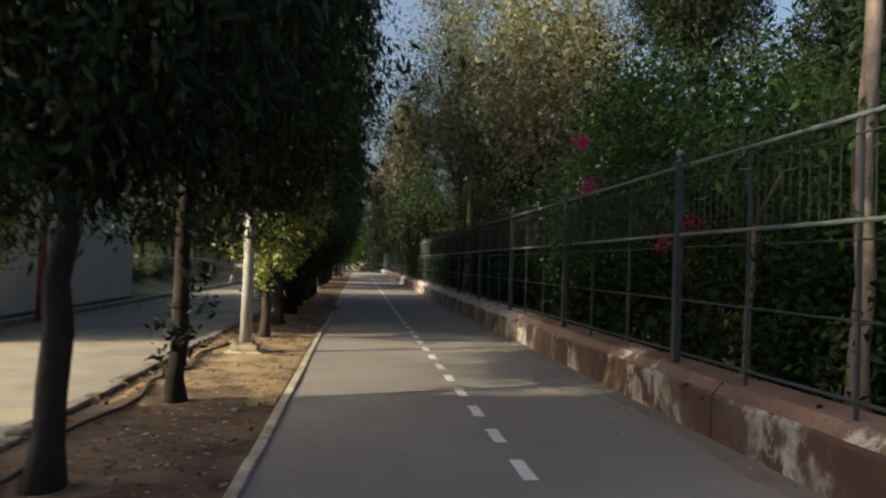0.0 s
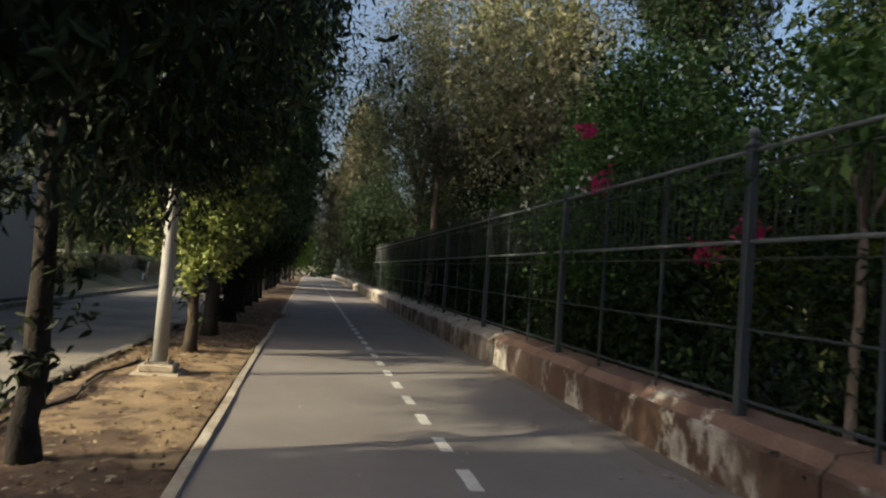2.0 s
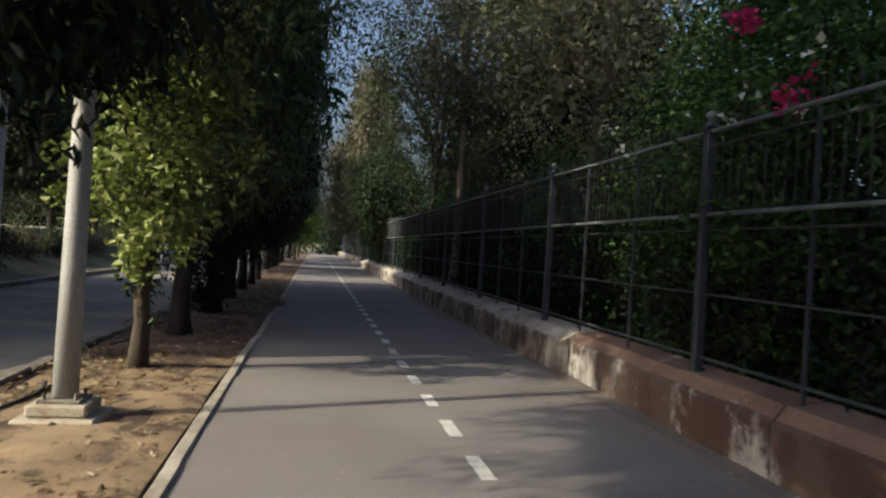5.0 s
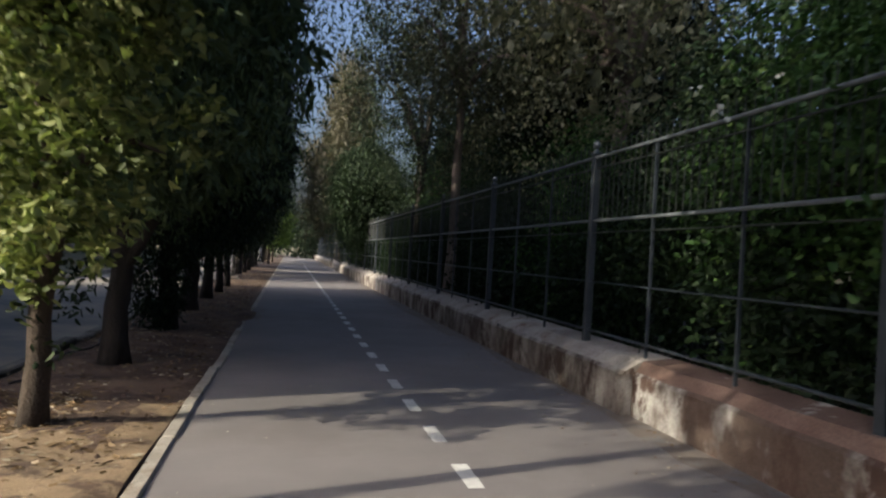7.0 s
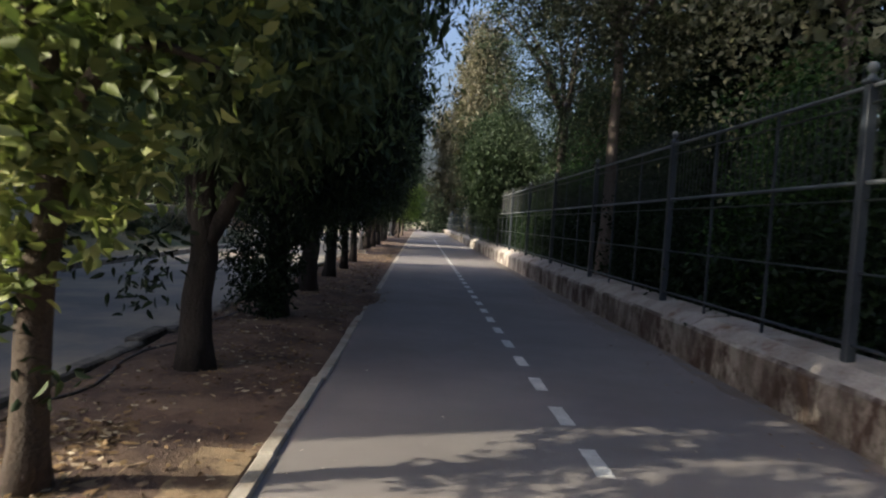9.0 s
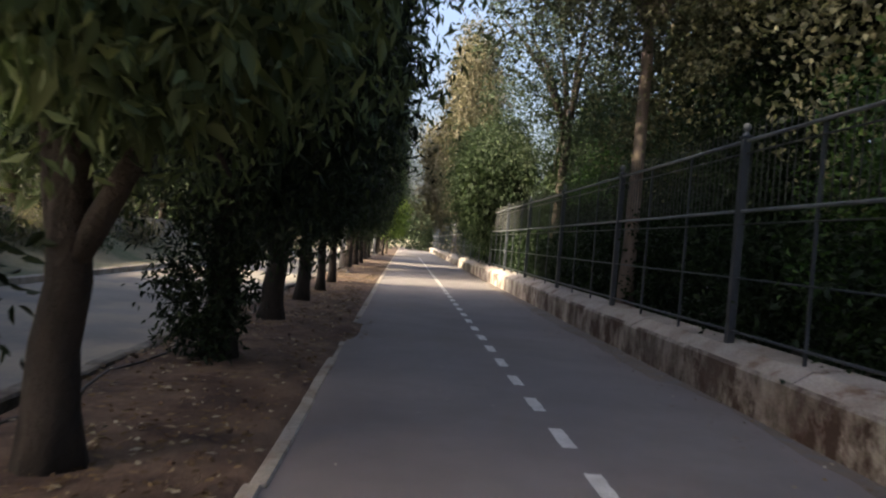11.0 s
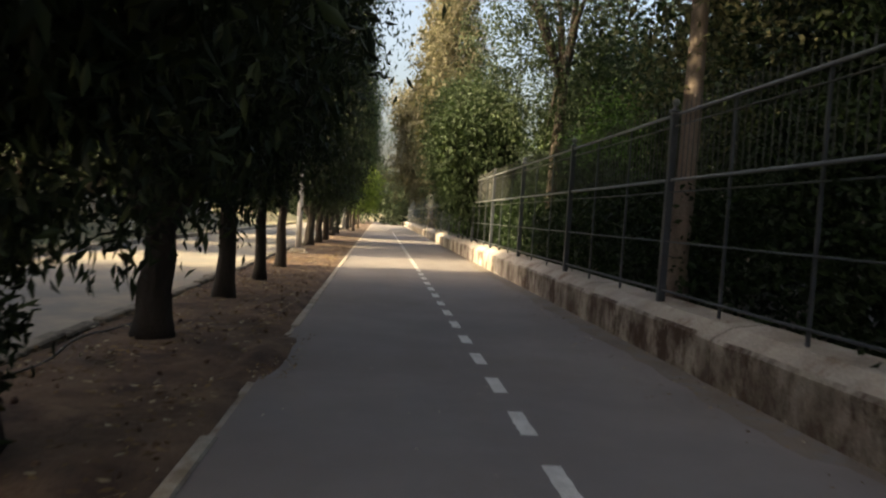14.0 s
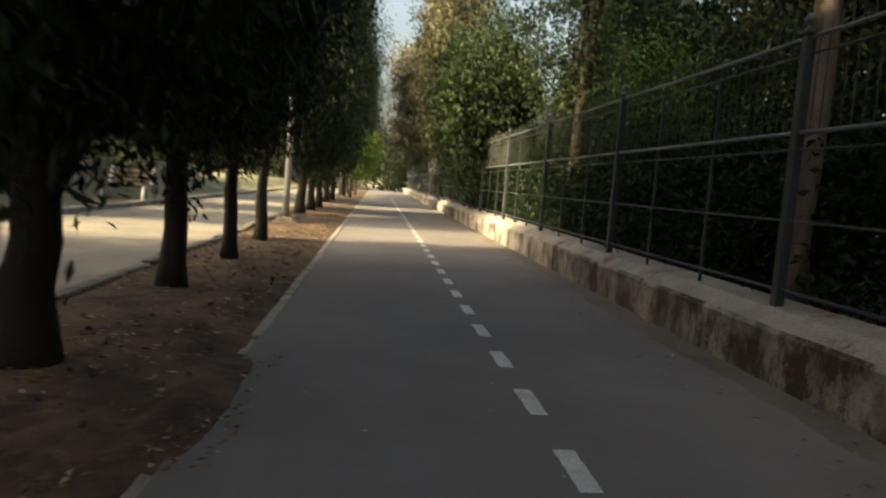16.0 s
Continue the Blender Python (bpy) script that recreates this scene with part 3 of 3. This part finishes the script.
def street_lamp(y):
    lamp = thing("street_lamp", (-1.77 if y < 30 else -2.2, y, 0.0), "grey painted street lamp pole on a stepped concrete foot", "street lamp", "lamps along the path")
    bm = bmesh.new()
    box(bm, -0.29, 0.29, -0.27, 0.27, -0.08, 0.045, 0.02)
    part("footing", bm, FOOT, lamp, "wide concrete footing")
    bm = bmesh.new()
    box(bm, -0.21, 0.21, -0.2, 0.2, 0.05, 0.14, 0.015)
    block = part("foot_block", bm, FOOT, lamp)
    bm = bmesh.new()
    box(bm, -0.15, 0.15, -0.15, 0.15, 0.14, 0.165, 0.006)
    part("base_plate", bm, DARKKERB, lamp)
    for sx in (-0.11, 0.11):
        for sy in (-0.11, 0.11):
            bm = bmesh.new()
            bmesh.ops.create_cone(bm, cap_ends=True, segments=6, radius1=0.014, radius2=0.012, depth=0.05, matrix=Matrix.Translation((sx, sy, 0.19)))
            part("bolt", bm, DARKKERB, lamp)
    bm = bmesh.new()
    tube(bm, [(0, 0, 0.16), (0, 0, 1.2), (0.005, 0, 2.6), (0.01, 0, 6.2)], [0.092, 0.084, 0.074, 0.05], 16)
    part("pole", bm, POLE, lamp, "", True)
    bm = bmesh.new()
    tube(bm, [(0.01, 0, 6.1), (0.25, 0, 6.5), (0.9, 0, 6.6)], [0.045, 0.04, 0.035], 8)
    part("arm", bm, POLE, lamp, "", True)
    bm = bmesh.new()
    box(bm, 0.8, 1.3, -0.12, 0.12, 6.53, 6.63, 0.03)
    part("lamp_head", bm, POLE, lamp)
    return lamp


for y in (11.42, 37.0, 62.6):
    street_lamp(y)

# ---------- row of trees between path and road ----------
ROW = "row of trees along the path"
DARK_LABEL = "dense dark evergreen street tree with drooping leaves, blackened as in shade"


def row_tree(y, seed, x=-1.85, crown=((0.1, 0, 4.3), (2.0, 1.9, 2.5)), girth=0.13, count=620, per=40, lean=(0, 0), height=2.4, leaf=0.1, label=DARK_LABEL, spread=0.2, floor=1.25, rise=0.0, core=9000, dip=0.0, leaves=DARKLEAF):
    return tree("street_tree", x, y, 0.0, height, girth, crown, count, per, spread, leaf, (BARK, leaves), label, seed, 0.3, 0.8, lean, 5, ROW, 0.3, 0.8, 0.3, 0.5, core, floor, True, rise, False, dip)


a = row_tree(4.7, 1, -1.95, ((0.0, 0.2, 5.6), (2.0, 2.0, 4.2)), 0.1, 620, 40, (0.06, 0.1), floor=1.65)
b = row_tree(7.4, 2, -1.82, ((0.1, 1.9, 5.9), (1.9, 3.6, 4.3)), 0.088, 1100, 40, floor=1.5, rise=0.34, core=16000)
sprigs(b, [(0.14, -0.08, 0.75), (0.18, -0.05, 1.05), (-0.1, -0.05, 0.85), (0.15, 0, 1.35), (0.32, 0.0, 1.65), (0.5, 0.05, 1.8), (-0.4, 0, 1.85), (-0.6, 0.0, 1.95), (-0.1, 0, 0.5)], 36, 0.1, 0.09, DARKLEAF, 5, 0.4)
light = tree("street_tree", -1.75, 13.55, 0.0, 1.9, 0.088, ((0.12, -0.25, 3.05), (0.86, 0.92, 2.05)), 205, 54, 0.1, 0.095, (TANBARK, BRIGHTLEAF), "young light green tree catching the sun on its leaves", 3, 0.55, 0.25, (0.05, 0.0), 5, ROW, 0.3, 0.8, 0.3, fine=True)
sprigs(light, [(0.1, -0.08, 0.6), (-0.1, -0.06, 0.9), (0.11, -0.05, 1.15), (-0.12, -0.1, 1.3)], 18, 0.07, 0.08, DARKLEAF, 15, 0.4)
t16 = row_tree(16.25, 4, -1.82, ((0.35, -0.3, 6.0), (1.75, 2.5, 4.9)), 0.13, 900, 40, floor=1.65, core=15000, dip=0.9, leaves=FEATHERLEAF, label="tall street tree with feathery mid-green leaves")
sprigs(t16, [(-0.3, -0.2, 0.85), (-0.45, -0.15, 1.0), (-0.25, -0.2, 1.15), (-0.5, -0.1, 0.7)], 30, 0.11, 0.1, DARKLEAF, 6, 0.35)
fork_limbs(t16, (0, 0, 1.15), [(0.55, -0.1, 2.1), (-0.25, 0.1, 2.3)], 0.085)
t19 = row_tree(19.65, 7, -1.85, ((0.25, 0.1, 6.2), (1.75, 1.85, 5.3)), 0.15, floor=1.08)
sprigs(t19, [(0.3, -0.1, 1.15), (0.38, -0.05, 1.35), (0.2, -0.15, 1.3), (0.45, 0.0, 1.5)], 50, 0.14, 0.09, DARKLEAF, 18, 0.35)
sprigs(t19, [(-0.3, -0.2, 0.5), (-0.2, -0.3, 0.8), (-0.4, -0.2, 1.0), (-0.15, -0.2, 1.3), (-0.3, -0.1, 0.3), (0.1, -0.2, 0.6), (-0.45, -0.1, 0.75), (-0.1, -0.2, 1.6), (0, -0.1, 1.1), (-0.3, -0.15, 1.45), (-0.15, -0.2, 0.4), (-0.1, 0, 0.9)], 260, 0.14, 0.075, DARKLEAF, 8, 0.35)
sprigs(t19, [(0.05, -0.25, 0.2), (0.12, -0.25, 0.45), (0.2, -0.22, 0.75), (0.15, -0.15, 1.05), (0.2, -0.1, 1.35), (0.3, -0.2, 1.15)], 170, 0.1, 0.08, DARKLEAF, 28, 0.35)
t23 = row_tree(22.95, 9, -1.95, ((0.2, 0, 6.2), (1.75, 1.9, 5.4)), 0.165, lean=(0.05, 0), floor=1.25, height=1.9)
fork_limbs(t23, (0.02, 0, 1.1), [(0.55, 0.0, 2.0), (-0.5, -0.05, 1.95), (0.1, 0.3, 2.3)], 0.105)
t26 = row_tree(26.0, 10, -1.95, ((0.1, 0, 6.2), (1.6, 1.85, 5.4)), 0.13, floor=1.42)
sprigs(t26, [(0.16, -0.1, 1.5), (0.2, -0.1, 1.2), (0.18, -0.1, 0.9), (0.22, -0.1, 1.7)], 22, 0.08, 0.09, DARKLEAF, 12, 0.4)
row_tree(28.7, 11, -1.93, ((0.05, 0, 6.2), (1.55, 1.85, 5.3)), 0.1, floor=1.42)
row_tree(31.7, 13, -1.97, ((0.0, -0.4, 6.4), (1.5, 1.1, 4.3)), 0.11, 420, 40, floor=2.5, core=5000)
for k, y in enumerate((41.2, 44.0, 46.3, 52.6, 56.0, 66.0, 69.5, 73.0, 77.0, 81.0, 86.0)):
    src = (t23, t26, t16)[k % 3]
    ob = copy_thing(src, pose(-2.3 + 0.08 * (k % 3), y, 0, 0, 0, 70 * k))
lime = tree("street_tree", -1.6, 63.8, 0, 1.9, 0.1, ((0.3, 0, 3.0), (1.6, 1.6, 1.5)), 90, 30, 0.25, 0.2, (TANBARK, LIMELEAF), "young yellow-green tree far along the path", 14, 0.5, 0.4, (0, 0), 4, ROW)
copy_thing(lime, pose(-1.5, 71, 0, 0, 0, 60))

# ---------- garden behind the fence ----------
GARDEN = "shrubs behind the fence"
# the clipped dark mass of shrubs right behind the bars, shade put into its leaf colour
rng = np.random.default_rng(77)
n = 5200
ys = rng.uniform(1.5, 62, n)
top = 1.75 + 0.5 * np.sin(ys * 0.9) + 0.3 * np.sin(ys * 2.3 + 1)
cent = np.stack([4.25 + rng.uniform(-0.45, 0.9, n), ys, 0.35 + top * rng.uniform(0, 1, n) ** 0.8], 1)
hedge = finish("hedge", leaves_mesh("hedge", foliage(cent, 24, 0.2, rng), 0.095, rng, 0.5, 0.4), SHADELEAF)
tagged(hedge, "tangled hedge growing behind the fence, leaves darkened for shade", "hedge", "", "stuff")

n = 2600
ys = rng.uniform(1.5, 44, n)
cent = np.stack([7.2 + rng.uniform(-0.9, 0.9, n) + 0.5 * np.sin(ys * 0.7), ys, 0.4 + (5.2 + 0.9 * np.sin(ys * 0.55) + 0.5 * np.sin(ys * 1.7)) * rng.uniform(0, 1, n) ** 0.8], 1)
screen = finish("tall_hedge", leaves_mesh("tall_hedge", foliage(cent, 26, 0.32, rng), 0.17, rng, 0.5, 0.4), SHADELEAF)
tagged(screen, "tall green thicket deep in the garden, leaves darkened for shade", "hedge", "", "stuff")

boug = shrub("flowering_shrub", 5.0, 11.9, 0.3, (1.35, 2.8, 2.4), 560, 60, 0.2, 0.085, HEDGELEAF, "tall green bougainvillea with magenta flowers over the fence", 21, "shrub", 0.6, 6, None, GARDEN)
rng = np.random.default_rng(31)
for at in ((-1.45, -0.72, 3.3), (-1.55, -1.5, 2.46), (-1.1, -3.2, 1.6), (-1.05, -3.85, 1.8)):
    c = foliage(np.array([at]), 50, 0.08, rng, 0.1)
    part("blossom", leaves_mesh("blossom", c, 0.075, rng, 0.8, 0.0), MAGENTA, boug, "cluster of magenta bracts")
wh = clumps((-0.2, 0.2, 2.9), (1.5, 2.6, 2.0), 60, rng, 0.85)
part("white_blossom", leaves_mesh("white_blossom", foliage(wh, 4, 0.04, rng), 0.07, rng, 0.8, 0.0), WHITEFLOWER, boug, "scattered small white flowers")
shrub("shrub", 5.4, 15.3, 0.3, (1.4, 1.9, 2.2), 300, 50, 0.22, 0.09, MOSSLEAF, "rounded dark green shrub above the fence", 22, "shrub", 0.5, 4, None, GARDEN)
shrub("shrub", 5.0, 18.8, 0.3, (1.2, 2.0, 1.75), 260, 50, 0.2, 0.09, HEDGELEAF, "green shrub in the shade behind the fence", 23, "shrub", 0.5, 4, None, GARDEN)
shrub("shrub", 5.3, 8.0, 0.3, (1.1, 1.6, 2.0), 360, 60, 0.16, 0.075, LIMELEAF, "bright yellow-green feathery shrub behind the fence", 24, "shrub", 0.3, 4, None, GARDEN)
shrub("shrub", 4.9, 5.0, 0.3, (1.1, 1.5, 1.9), 240, 60, 0.2, 0.08, HEDGELEAF, "green shrub close behind the fence", 25, "shrub", 0.5, 4, None, GARDEN)
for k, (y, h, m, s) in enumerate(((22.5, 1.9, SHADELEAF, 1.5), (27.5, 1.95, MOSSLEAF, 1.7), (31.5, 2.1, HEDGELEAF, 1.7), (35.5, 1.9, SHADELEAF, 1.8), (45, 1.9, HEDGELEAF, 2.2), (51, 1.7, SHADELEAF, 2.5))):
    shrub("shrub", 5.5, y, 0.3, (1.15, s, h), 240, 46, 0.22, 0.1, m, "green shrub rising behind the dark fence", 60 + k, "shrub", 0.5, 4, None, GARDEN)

rng = np.random.default_rng(33)
red = shrub("flowering_shrub", 4.3, 46.0, 0.3, (0.9, 1.2, 1.3), 120, 40, 0.2, 0.12, HEDGELEAF, "green shrub with red flowers far along the fence", 67, "shrub", 0.5, 4, None, GARDEN)
part("blossom", leaves_mesh("blossom", foliage(np.array([(-0.7, 0.0, 2.5), (-0.65, 0.25, 2.4)]), 60, 0.1, rng, 0.1), 0.1, rng, 0.8, 0.0), MAGENTA, red, "cluster of red bracts")

# small bare trunks just behind the bars
for y, r, h, lab in ((6.55, 0.042, 2.0, "thin grey sapling behind the fence"), (4.95, 0.075, 4.4, "slender grey tree trunk behind the fence")):
    young = tree("sapling", 3.78, y, 0.3, h, r, ((0.3, 0, h + 0.6), (0.8, 0.8, 0.7)), 30, 40, 0.2, 0.11, (PALEBARK, HEDGELEAF), lab, int(y * 10), 0.5, 0.5, (0.1, 0.05), 3)
    sprigs(young, [(-0.08, 0.12, 0.35), (-0.05, 0.2, 0.55), (-0.1, 0.1, 0.7), (0.0, 0.22, 0.85)], 9, 0.06, 0.075, BRIGHTLEAF, int(y * 7), 0.45)

OLD = "tall garden trees behind the fence"
tree("garden_tree", 3.74, 24.2, 0.3, 5.2, 0.125, ((0.2, 0.2, 7.4), (2.8, 2.8, 4.6)), 900, 46, 0.24, 0.09, (PALEBARK, MUTELEAF), "tall broadleaf tree with faded olive-brown leaves and a straight trunk", 41, 0.6, 0.5, (0.0, 0.0), 9, OLD, 0.25, 0.9, 0.28, 0.4)
tree("garden_tree", 5.6, 19.8, 0.3, 4.6, 0.16, ((-0.3, 0.2, 7.0), (2.7, 2.8, 4.6)), 400, 44, 0.28, 0.1, (PALEBARK, OLIVELEAF), "tall broadleaf tree with faded olive-brown leaves", 42, 0.6, 0.5, (0.2, 0.0), 9, OLD, 0.25, 0.9, 0.28, 0.4, 2200)
tree("garden_tree", 4.7, 35.0, 0.3, 5.0, 0.17, ((-0.2, 0.0, 7.2), (2.4, 2.6, 4.1)), 520, 46, 0.2, 0.1, (BARK, GREYLEAF), "thin-crowned broadleaf tree with dark limbs", 43, 0.6, 0.5, (0.2, 0.0), 10, OLD, 0.3, 0.9, 0.3, 0.4)
tree("conifer", 8.2, 16.5, 0.3, 5.0, 0.16, ((0, 0, 9.2), (2.2, 2.2, 3.4)), 520, 70, 0.2, 0.1, (BARK, CONIFER), "dense dark conifer rising above the shrubs", 44, 0.2, -0.6, (0, 0), 5, OLD, 0.2, core=22000)
tree("conifer", 8.6, 10.0, 0.3, 3.0, 0.16, ((0, 0, 6.2), (1.9, 1.9, 4.4)), 360, 70, 0.2, 0.1, (BARK, CONIFER), "dense dark conifer rising above the shrubs", 45, 0.2, -0.6, (0, 0), 5, OLD, 0.2, core=22000)
tree("garden_tree", 7.2, 23.0, 0.3, 4.0, 0.16, ((0, 0, 5.6), (2.4, 3.0, 4.6)), 420, 50, 0.26, 0.12, (BARK, DARKLEAF), "dark broadleaf tree deep in the garden", 46, 0.45, 0.5, (0, 0), 6, OLD, core=6000)
tree("garden_tree", 8.0, 30.0, 0.3, 4.0, 0.16, ((0, 0, 5.4), (2.6, 3.2, 4.2)), 360, 50, 0.28, 0.13, (BARK, SHADELEAF), "dark broadleaf tree deep in the garden", 47, 0.45, 0.5, (0, 0), 6, OLD, core=6000)
tree("garden_tree", 7.2, 38.0, 0.3, 3.6, 0.16, ((0, 0, 4.3), (2.5, 3.0, 3.2)), 420, 50, 0.24, 0.12, (BARK, MOSSLEAF), "dark broadleaf tree deep in the garden", 52, 0.45, 0.5, (0, 0), 6, OLD, core=9000)
tree("garden_tree", 4.2, 41.0, 0.3, 2.6, 0.15, ((-0.85, 0, 3.7), (1.9, 2.0, 2.9)), 520, 60, 0.2, 0.1, (BARK, MOSSLEAF), "round grey-green tree leaning over the fence", 48, 0.4, 0.6, (-0.2, 0), 6, OLD, 0.2, rough=0.13, core=12000)
tree("garden_tree", 4.3, 53.0, 0.3, 6.0, 0.2, ((-1.0, 0, 8.4), (1.9, 2.2, 5.8)), 330, 60, 0.32, 0.16, (PALEBARK, DRYLEAF), "tall tree with dry beige foliage", 49, 0.5, 0.8, (0, 0), 7, OLD, 0.25, core=3000)
tree("garden_tree", 3.9, 68.0, 0.3, 4.0, 0.2, ((-0.8, 0, 6.8), (2.7, 2.6, 4.6)), 260, 50, 0.36, 0.2, (PALEBARK, DRYLEAF), "tree with dry brownish foliage far along the fence", 50, 0.5, 0.8, (0, 0), 6, OLD, 0.25, core=3000)

# ---------- far side of the road ----------
FAR = "trees behind the road"
far_a = tree("roadside_tree", -11.5, 25.0, 0.6, 2.5, 0.2, ((0, 0, 5.4), (2.6, 2.6, 4.2)), 300, 46, 0.3, 0.17, (BARK, GREYLEAF), "broad grey-green tree on the bank across the road", 71, 0.45, 0.5, (0, 0), 5, FAR, core=5000)
# copies added where their mostly hidden crowns shade the road and the path
for k, (x, y) in enumerate(((-12.5, 35.4), (-11.8, 26.6), (-13.0, 50.5), (-12.5, 42.0), (-14, 60.5), (-12.5, 55))):
    copy_thing(far_a, pose(x, y, 0.6, 0, 0, 50 * k))
for k, y in enumerate((25.6, 28.0, 31.0, 34.0, 38.0, 47.0)):
    shrub("bank_shrub", -9.6, y, 0.36, (0.8, 1.3, 0.6), 60, 40, 0.18, 0.1, GREYLEAF if k % 2 else DRYLEAF, "dusty low shrub on the bank", 80 + k, "shrub", 0.4, 3, None, "shrubs on the bank")
tree("street_tree", -7.1, 13.3, -0.09, 1.7, 0.06, ((0.1, 0.3, 2.3), (0.95, 0.95, 0.75)), 110, 30, 0.14, 0.1, (TANBARK, LIMELEAF), "small yellow-green tree beside the pale wall", 95, 0.5, 0.5)

sheet("dirt_spill", [-1.05 + 0.05 * i for i in range(12)], [21.3 + 0.1 * i for i in range(23)],
      lambda x, y: 0.075 * max(0.0, 1 - ((y - 22.45) / 1.0) ** 2) * max(0.0, 1 - ((x + 0.8) / 0.22) ** 2) + 0.012 * noise.noise((x * 7, y * 5, 3)) - 0.016, DIRT, "dirt washed over the kerb onto the path", "dirt")
rng = np.random.default_rng(91)
n = 900
cent = np.stack([rng.uniform(-30, 30, n), rng.uniform(98, 108, n), rng.uniform(0, 1, n) ** 0.8 * (6 + 2 * np.sin(rng.uniform(0, 6, n)))], 1)
woods = finish("far_woods", leaves_mesh("far_woods", foliage(cent, 40, 0.6, rng), 0.45, rng, 0.5, 0.4), GREYLEAF)
tagged(woods, "far green trees closing the end of the path", "woods", "", "stuff")

# ---------- hose, litter ----------
for k, (x0, ya, yb) in enumerate(((-2.28, 2.0, 12.5), (-2.4, 15.0, 24.0))):
    rnd = random.Random(k)
    pts = [(x0 + 0.08 * math.sin(i * 0.7) + rnd.uniform(-0.02, 0.02), ya + (yb - ya) * i / 40, 0.045 if k == 0 else 0.028) for i in range(41)]
    bm = bmesh.new()
    tube(bm, pts, [0.019 if k == 0 else 0.011] * 41, 7)
    solid("irrigation_hose", bm, HOSE, "black irrigation hose lying on the dirt", "hose", "", True)


def litter(name, n, x0, x1, y0, y1, size, mat, label, seed, z=0.012):
    rng = np.random.default_rng(seed)
    x, y = rng.uniform(x0, x1, n), rng.uniform(y0, y1, n)
    keep = np.array([noise.noise((a * 0.9, b * 0.9, seed)) > rng.uniform(-0.5, 0.5) for a, b in zip(x, y)])
    x, y = x[keep], y[keep]
    zz = np.array([z + (lumps(a, b) + 0.02 if a < -0.9 else 0.0) for a, b in zip(x, y)])
    mesh = leaves_mesh(name, np.stack([x, y, zz], 1), size, rng, 0.55, 0.0, 0.5)
    co = np.zeros(len(mesh.vertices) * 3, np.float32)
    mesh.vertices.foreach_get("co", co)
    co = co.reshape(-1, 3)
    base = np.repeat(zz, 4)
    co[:, 2] = base + np.abs(co[:, 2] - base) * 0.25
    mesh.vertices.foreach_set("co", co.ravel())
    tagged(finish(name, mesh, mat), label, "fallen leaves", "", "stuff")


litter("dry_leaves", 15000, -2.6, -0.86, 1.0, 42, 0.065, LITTER, "dry brown leaves scattered on the dirt", 3)
litter("heaped_leaves", 2600, -2.6, -1.55, 11.8, 14.6, 0.075, LITTER, "dry tan leaves heaped beside the tree roots", 12)
litter("spilt_leaves", 420, -0.84, -0.45, 21.4, 23.5, 0.05, LITTER, "dry leaves spread over the buried kerb", 9, 0.03)
litter("path_leaves", 1300, 2.3, 3.12, 2, 40, 0.045, LITTER, "dry leaves gathered along the plinth", 4)
litter("path_petals", 260, -0.6, 3.1, 2, 38, 0.035, PALE_LITTER, "pale petals scattered on the asphalt", 5, 0.006)

rng = np.random.default_rng(15)
bm = bmesh.new()
for i in range(420):
    x, y, r = rng.uniform(-2.6, -0.9), rng.uniform(2, 36), rng.uniform(0.01, 0.032)
    bmesh.ops.create_icosphere(bm, subdivisions=1, radius=r, matrix=Matrix.LocRotScale((x, y, lumps(x, y) + 0.02), Euler(rng.uniform(0, 3, 3)), (1.2, 0.9, 0.7)))
tagged(solid("clods", bm, DIRT, "small clods and stones on the dirt", "stones"), kind="stuff")
